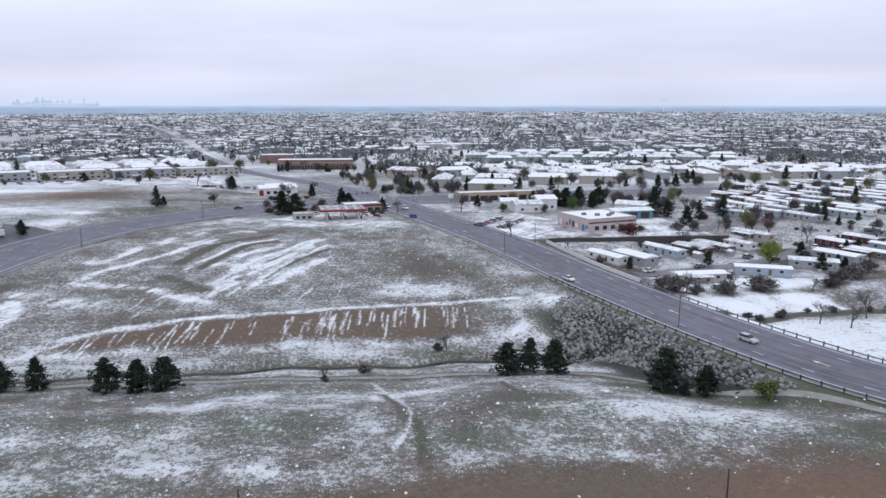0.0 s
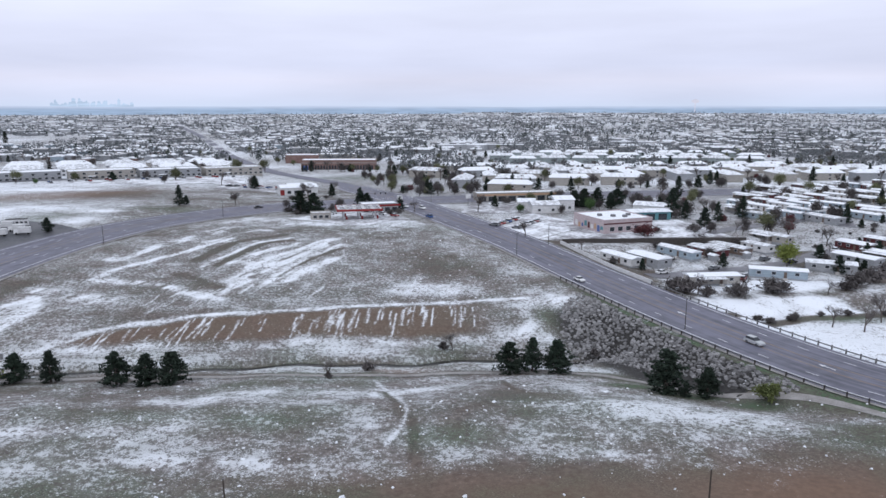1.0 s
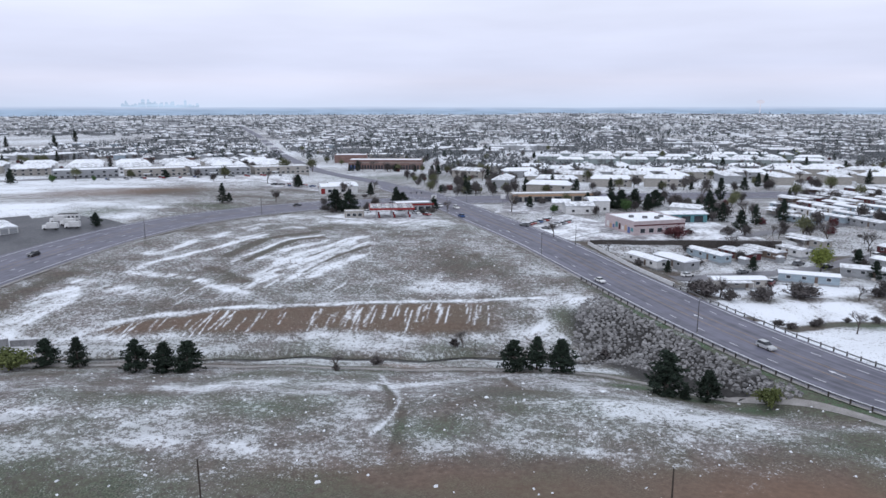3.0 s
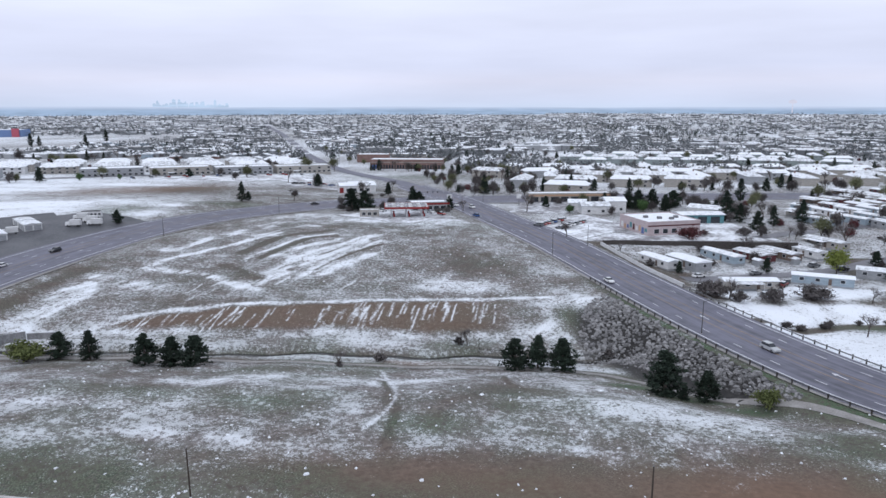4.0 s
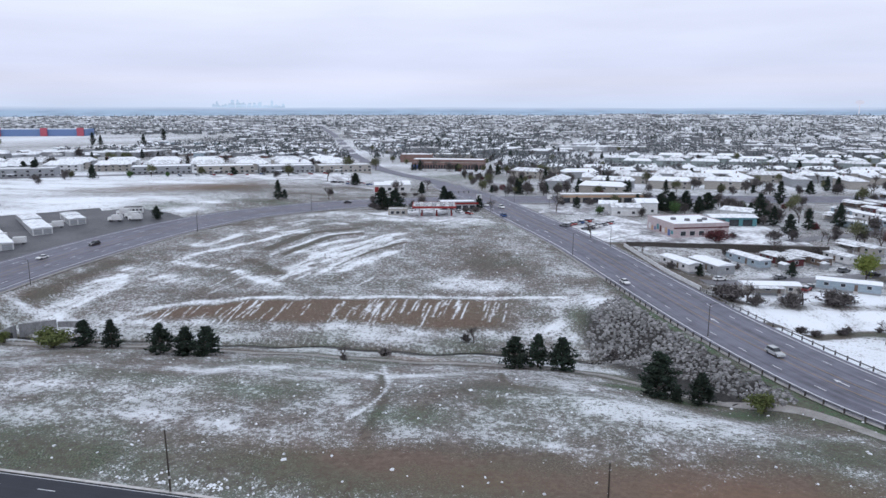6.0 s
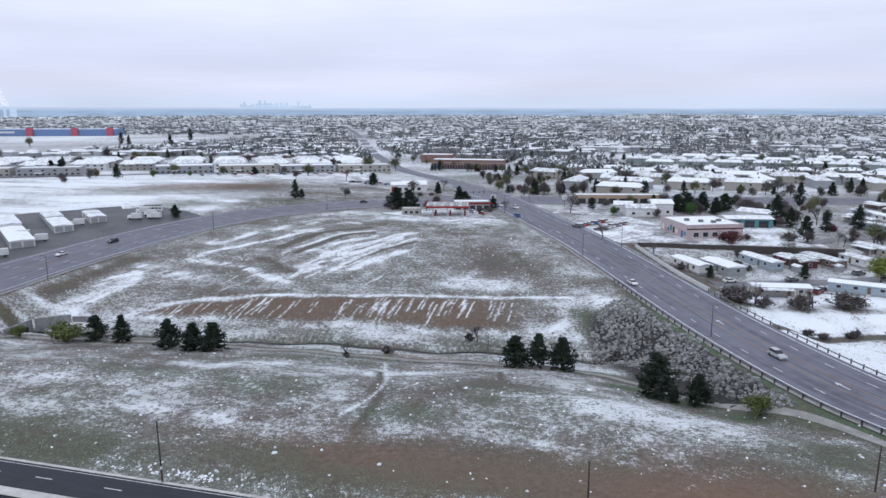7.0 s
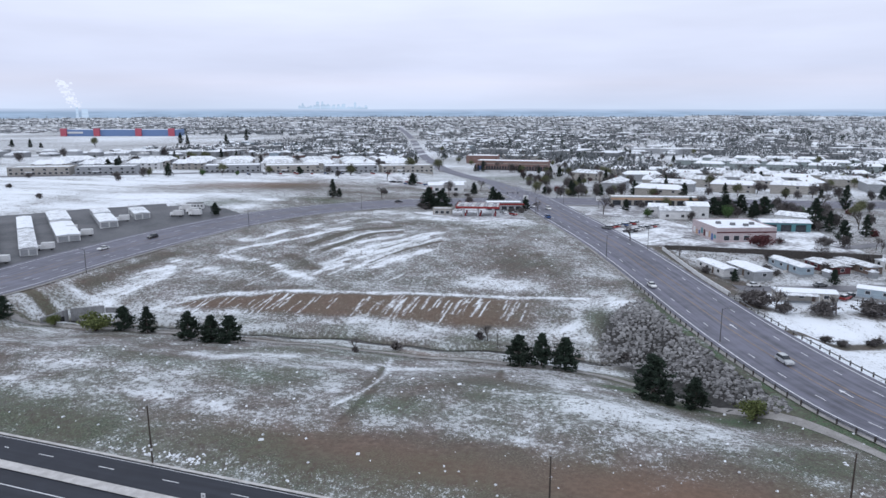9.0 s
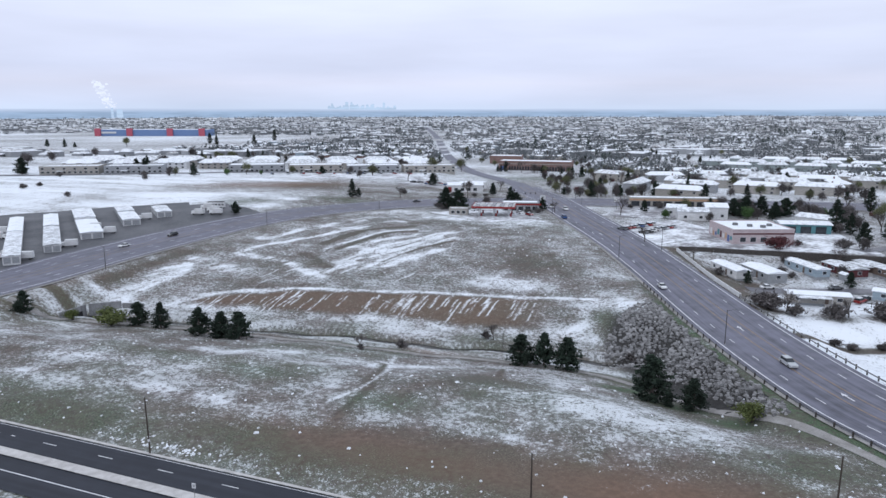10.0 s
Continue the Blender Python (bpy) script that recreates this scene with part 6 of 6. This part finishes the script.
    tagged(part("far_conifers", dark, M_FARDARK, None), "countless distant dark conifers", "conifers", kind="stuff")


def island_vary(name, a, b):
    m, n, l, s = shader(name, 0.9)
    g = n.new("ShaderNodeNewGeometry")
    l.new(mixed(n, l, maths(n, l, "MULTIPLY_ADD", g.outputs["Random Per Island"], 0.75, maths(n, l, "MULTIPLY", noise_node(n, l, 0.05, 3), 0.25)), a, b), s.inputs["Base Color"])
    return m


M_FARWALL = island_vary("mixed_house_walls", (0.10, 0.105, 0.115), (0.42, 0.43, 0.45))
# twig and needle colours with a little bluish haze mixed in
M_FARTREE = island_vary("haze_tinted_twigs", (0.085, 0.096, 0.106), (0.190, 0.197, 0.203))
M_FARDARK = island_vary("haze_tinted_needles", (0.022, 0.034, 0.034), (0.065, 0.080, 0.070))
far_field()


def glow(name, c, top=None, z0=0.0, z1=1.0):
    """Emission for far things, haze put into the colour; top: the colour that it fades to between two heights."""
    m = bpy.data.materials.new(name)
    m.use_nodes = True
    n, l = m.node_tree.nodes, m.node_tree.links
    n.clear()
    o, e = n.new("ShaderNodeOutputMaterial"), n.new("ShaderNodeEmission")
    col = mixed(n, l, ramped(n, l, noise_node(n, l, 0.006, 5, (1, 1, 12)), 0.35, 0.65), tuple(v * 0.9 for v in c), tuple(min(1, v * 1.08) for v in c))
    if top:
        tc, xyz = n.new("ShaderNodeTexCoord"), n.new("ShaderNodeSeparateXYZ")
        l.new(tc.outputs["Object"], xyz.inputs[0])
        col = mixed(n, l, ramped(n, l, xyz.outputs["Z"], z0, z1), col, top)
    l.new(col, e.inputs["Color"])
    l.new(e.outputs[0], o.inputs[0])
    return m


def distance():
    # low hills round the horizon, glowing, with blue haze put into their colour
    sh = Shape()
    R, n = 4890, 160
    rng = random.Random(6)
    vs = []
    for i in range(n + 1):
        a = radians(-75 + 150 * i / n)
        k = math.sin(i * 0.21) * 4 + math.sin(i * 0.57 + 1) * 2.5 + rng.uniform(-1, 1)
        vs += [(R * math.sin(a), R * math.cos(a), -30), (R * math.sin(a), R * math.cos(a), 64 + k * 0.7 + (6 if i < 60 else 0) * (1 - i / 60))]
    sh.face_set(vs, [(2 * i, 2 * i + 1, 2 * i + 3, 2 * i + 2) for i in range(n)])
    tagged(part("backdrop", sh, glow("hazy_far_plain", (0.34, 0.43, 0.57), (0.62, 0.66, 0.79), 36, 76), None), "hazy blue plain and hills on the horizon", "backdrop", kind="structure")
    # far haze put into a glowing colour for the towers and stacks
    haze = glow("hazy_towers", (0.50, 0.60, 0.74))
    sky = thing("city_skyline", "pale blue high-rise skyline far off in the haze", "skyline", kind="structure")
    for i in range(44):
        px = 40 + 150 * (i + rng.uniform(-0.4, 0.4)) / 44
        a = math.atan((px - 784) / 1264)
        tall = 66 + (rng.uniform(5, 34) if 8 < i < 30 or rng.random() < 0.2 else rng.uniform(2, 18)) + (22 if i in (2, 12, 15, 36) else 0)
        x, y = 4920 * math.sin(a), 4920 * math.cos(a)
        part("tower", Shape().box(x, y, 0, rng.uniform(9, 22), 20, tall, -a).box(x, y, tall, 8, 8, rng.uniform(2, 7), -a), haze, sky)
    wt = thing("water_tower", "pale water tower on the far horizon", "water tower", pose(1330, 4390, 30))
    # tank and leg glow too, their colour paled by painted haze
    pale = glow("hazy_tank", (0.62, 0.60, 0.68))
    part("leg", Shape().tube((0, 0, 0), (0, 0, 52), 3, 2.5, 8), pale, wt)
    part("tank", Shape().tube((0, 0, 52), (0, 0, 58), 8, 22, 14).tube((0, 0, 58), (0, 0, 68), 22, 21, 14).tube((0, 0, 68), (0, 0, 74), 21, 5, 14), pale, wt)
    st = thing("chimney_stack", "far power station stacks with a white steam plume", "chimney", pose(-3520, 3380, 10))
    part("stack", Shape().tube((0, 0, 0), (0, 0, 70), 8, 6, 10).tube((60, 0, 0), (60, 0, 52), 20, 16, 10), haze, st)
    plume = Shape()
    for i in range(90):
        t = rng.random() ** 1.3
        c = Vector((-t * 120 + rng.gauss(0, 10 + t * 26), rng.gauss(0, 12), 66 + t * 150 + rng.gauss(0, 8 + t * 14)))
        s = rng.uniform(5, 11) + t * 8
        plume.box(c.x, c.y, c.z, s, s, s * 0.8, rng.uniform(0, 3), 0.6)
    # the steam is given a glow of its own to read white
    part("plume", plume, glow("self_lit_steam", (0.80, 0.81, 0.90)), st, "white steam")


distance()


# ---- clutter in the park and round the crossing ----
def clutter():
    rng = random.Random(91)
    for x, y, a in ((88, 222, 10), (97, 236, 60), (99, 240, 65), (124, 262, 30), (140, 272, 30), (150, 282, 35), (116, 266, 30), (165, 296, 30), (185, 306, 28), (205, 318, 28), (92, 250, 30), (72, 243, 20)):
        car(x, y, zg(x, y) + 0.15, a + rng.uniform(-8, 8), rng.choice(list(PAINTS)), rng.choice((1.45, 1.75)), "parked car with snow on its roof by the mobile homes", True)
    for _ in range(46):
        x, y = rng.uniform(66, 210), rng.uniform(248, 330)
        if min(math.hypot(x - a, y - b) for a, b in HOMES) < 5.5 or y > 277 + (x - 60) * 0.5 or y < 238 + (x - 60) * 0.12:
            continue
        Plants.add(rng.choice(("brush", "bare2", "grey0", "brush", "spruce2")), x, y, rng.uniform(0.35, 0.75), rng.uniform(0, 360))
    for x, y, k, s in ((-90, 362, "grey0", 0.6), (-60, 352, "grey1", 0.7), (-30, 352, "spruce2", 0.8), (-84, 345, "brush", 1.0), (-25, 420, "grey0", 0.9), (5, 412, "grey1", 0.9), (-15, 435, "grey0", 1.0), (30, 416, "plum", 1.0),
                       (-95, 420, "grey1", 0.8), (-140, 470, "grey0", 1.0), (-165, 480, "bare1", 0.9), (-200, 470, "grey1", 0.7), (45, 420, "spruce1", 0.8), (18, 372, "spruce2", 0.7), (24, 384, "brush", 1.2), (50, 350, "grey0", 0.6),
                       (-80, 352, "spruce2", 0.6), (-33, 335, "brush", 0.9), (-62, 340, "grey0", 0.6), (100, 300, "brush", 1.3), (106, 298, "grey0", 0.6), (-310, 455, "leaf", 0.9), (-330, 440, "spruce2", 1.2), (-345, 430, "grey0", 1.0), (-360, 420, "brush", 1.4),
                       (-300, 466, "bud1", 1.0), (-270, 486, "bud0", 0.9), (-232, 512, "grey0", 0.8), (-420, 395, "brush", 1.2), (-250, 498, "pine2", 0.9)):
        Plants.add(k, x, y, s, rng.uniform(0, 360))
    for _ in range(34):
        x, y = rng.uniform(-95, 60), rng.uniform(335, 440)
        if blocked(x, y, 3) or math.hypot(x + 46, y - 322) < 22 or math.hypot(x + 99, y - 424) < 16 or (4 < x < 58 and 386 < y < 406) or (10 < x < 40 and y < 346):
            continue
        Plants.add(rng.choice(("grey0", "grey1", "brush", "bare1", "spruce2", "brush")), x, y, rng.uniform(0.5, 0.95), rng.uniform(0, 360))
    for i in range(22):
        x, y = -285 + i * 5.2 + rng.uniform(-1, 1), 478 + i * 3.2 - (i % 2) * 9
        car(x, y, zg(x, y) + 0.16, 32 + 90 + rng.uniform(-6, 6), rng.choice(list(PAINTS)), rng.choice((1.45, 1.75)), "parked car with snow on its roof before the long buildings", True)
    for _ in range(42):
        x, y = rng.uniform(-75, 40), rng.uniform(418, 560)
        if blocked(x, y, 4):
            continue
        Plants.add(rng.choice(("grey0", "grey1", "bare1", "grey0", "grey1", "bud0", "plum")), x, y, rng.uniform(0.55, 0.95), rng.uniform(0, 360))
    for _ in range(26):
        x, y = rng.uniform(48, 108), rng.uniform(362, 398)
        Plants.add(rng.choice(("grey0", "spruce2", "leaf", "grey0", "grey1")), x, y, rng.uniform(0.55, 0.9), rng.uniform(0, 360))
    for x, y, k, s in ((-938, 839, "spruce0", 1.3), (-977, 839, "spruce2", 1.4), (-910, 834, "spruce2", 1.0), (-800, 1019, "spruce1", 1.5), (-772, 1003, "spruce0", 1.5), (-675, 978, "spruce1", 1.5), (-767, 1165, "spruce1", 1.6), (-391, 452, "spruce2", 1.3),
                       (-398, 462, "spruce0", 1.2), (-403, 455, "pine3", 1.2), (-465, 398, "pine3", 1.5), (-472, 404, "spruce2", 1.2), (-565, 482, "grey0", 1.3), (-580, 490, "grey1", 1.2), (-591, 530, "grey0", 1.3), (-627, 617, "grey1", 1.4), (-446, 531, "grey0", 1.3),
                       (-426, 607, "bud1", 1.3), (-845, 876, "bud1", 1.7), (-558, 700, "grey0", 1.5), (-345, 436, "bud0", 0.9), (-338, 398, "grey0", 0.6), (-309, 307, "smallbrush", 2.2), (-371, 326, "smallbrush", 2.4), (-370, 338, "smallbrush", 2.0), (-288, 469, "leaf", 0.6)):
        Plants.add(k, x, y, s, rng.uniform(0, 360))
    for x in (86, 90, 97, 99, 108, 116, 127, 133, 146):
        Plants.add(rng.choice(("smallbrush", "brush")), x, float(creek_y(x)) + rng.uniform(-1.5, 2.0), rng.uniform(0.5, 0.8), rng.uniform(0, 360))
    # traffic lights at the crossing
    for x, y, a in ((-50, 372, 20), (-16, 382, 110), (-24, 404, 200), (-58, 394, 290)):
        ob = thing("traffic_light", "grey traffic light mast with a long arm", "traffic light", pose(x, y, zg(x, y), 0, 0, a), "traffic lights")
        part("mast", Shape().tube((0, 0, -0.3), (0, 0, 6.2), 0.14, 0.1, 8), M_STEEL, ob)
        part("arm", Shape().tube((0, 0, 5.8), (11, 0, 6.4), 0.09, 0.06, 6), M_STEEL, ob)
        for u in (5, 8, 10.6):
            part("signal_head", Shape().box(u, 0, 5.4, 0.35, 0.3, 1.0), M_BLACK, ob)
    # two pylon signs
    for x, y, h in ((-30, 352, 7.5), (4, 372, 6.5)):
        ob = thing("pylon_sign", "tall roadside sign on a steel post", "sign", pose(x, y, zg(x, y), 0, 0, 20), "roadside signs")
        part("post", Shape().tube((0, 0, -0.3), (0, 0, h), 0.16, 0.14, 8), M_STEEL, ob)
        part("panel", Shape().box(0, 0, h - 2.4, 2.6, 0.4, 2.4), M_WHITE, ob, "pale sign panel")
    # turn arrows
    for off, y in ((0.0, 150), (0.0, 190), (-3.9, 300)):
        j = int(np.argmin(np.abs(EAST[:, 1] - y)))
        d = EAST[j + 1] - EAST[j]
        k = math.hypot(d[0], d[1])
        m = pose(EAST[j][0] + d[1] / k * off, EAST[j][1] - d[0] / k * off, EAST[j][2] + 0.035, 0, 0, math.degrees(math.atan2(d[1], d[0])))
        part("turn_arrow", Shape().face_set([(-2.2, -0.16, 0), (0.6, -0.16, 0), (0.6, 0.16, 0), (-2.2, 0.16, 0), (0.5, -0.6, 0), (0.5, 0.6, 0), (2.0, 0, 0)], [(0, 1, 2, 3), (4, 6, 5)]), M_PAINT, ROAD_EAST, at=m)

    shed = Shape().box(0, 0, -0.5, 3.0, 2.4, 2.6).mesh("wall")
    roof = Shape().gable(3.0, 2.4, 2.1, 0.6, 0.2, 0.12).mesh("roof")
    for i in range(14):
        x, y = rng.uniform(70, 200), rng.uniform(250, 320)
        if min(math.hypot(x - a, y - b) for a, b in HOMES) < 6.5 or y > 275 + (x - 60) * 0.5:
            continue
        ob = thing("garden_shed", "small garden shed with a snowy roof", "shed", pose(x, y, zg(x, y), 0, 0, -60 + rng.uniform(-9, 9)), "garden sheds")
        part("wall", shed, M_GREY, ob)
        part("roof", roof, M_SNOWROOF, ob)


clutter()
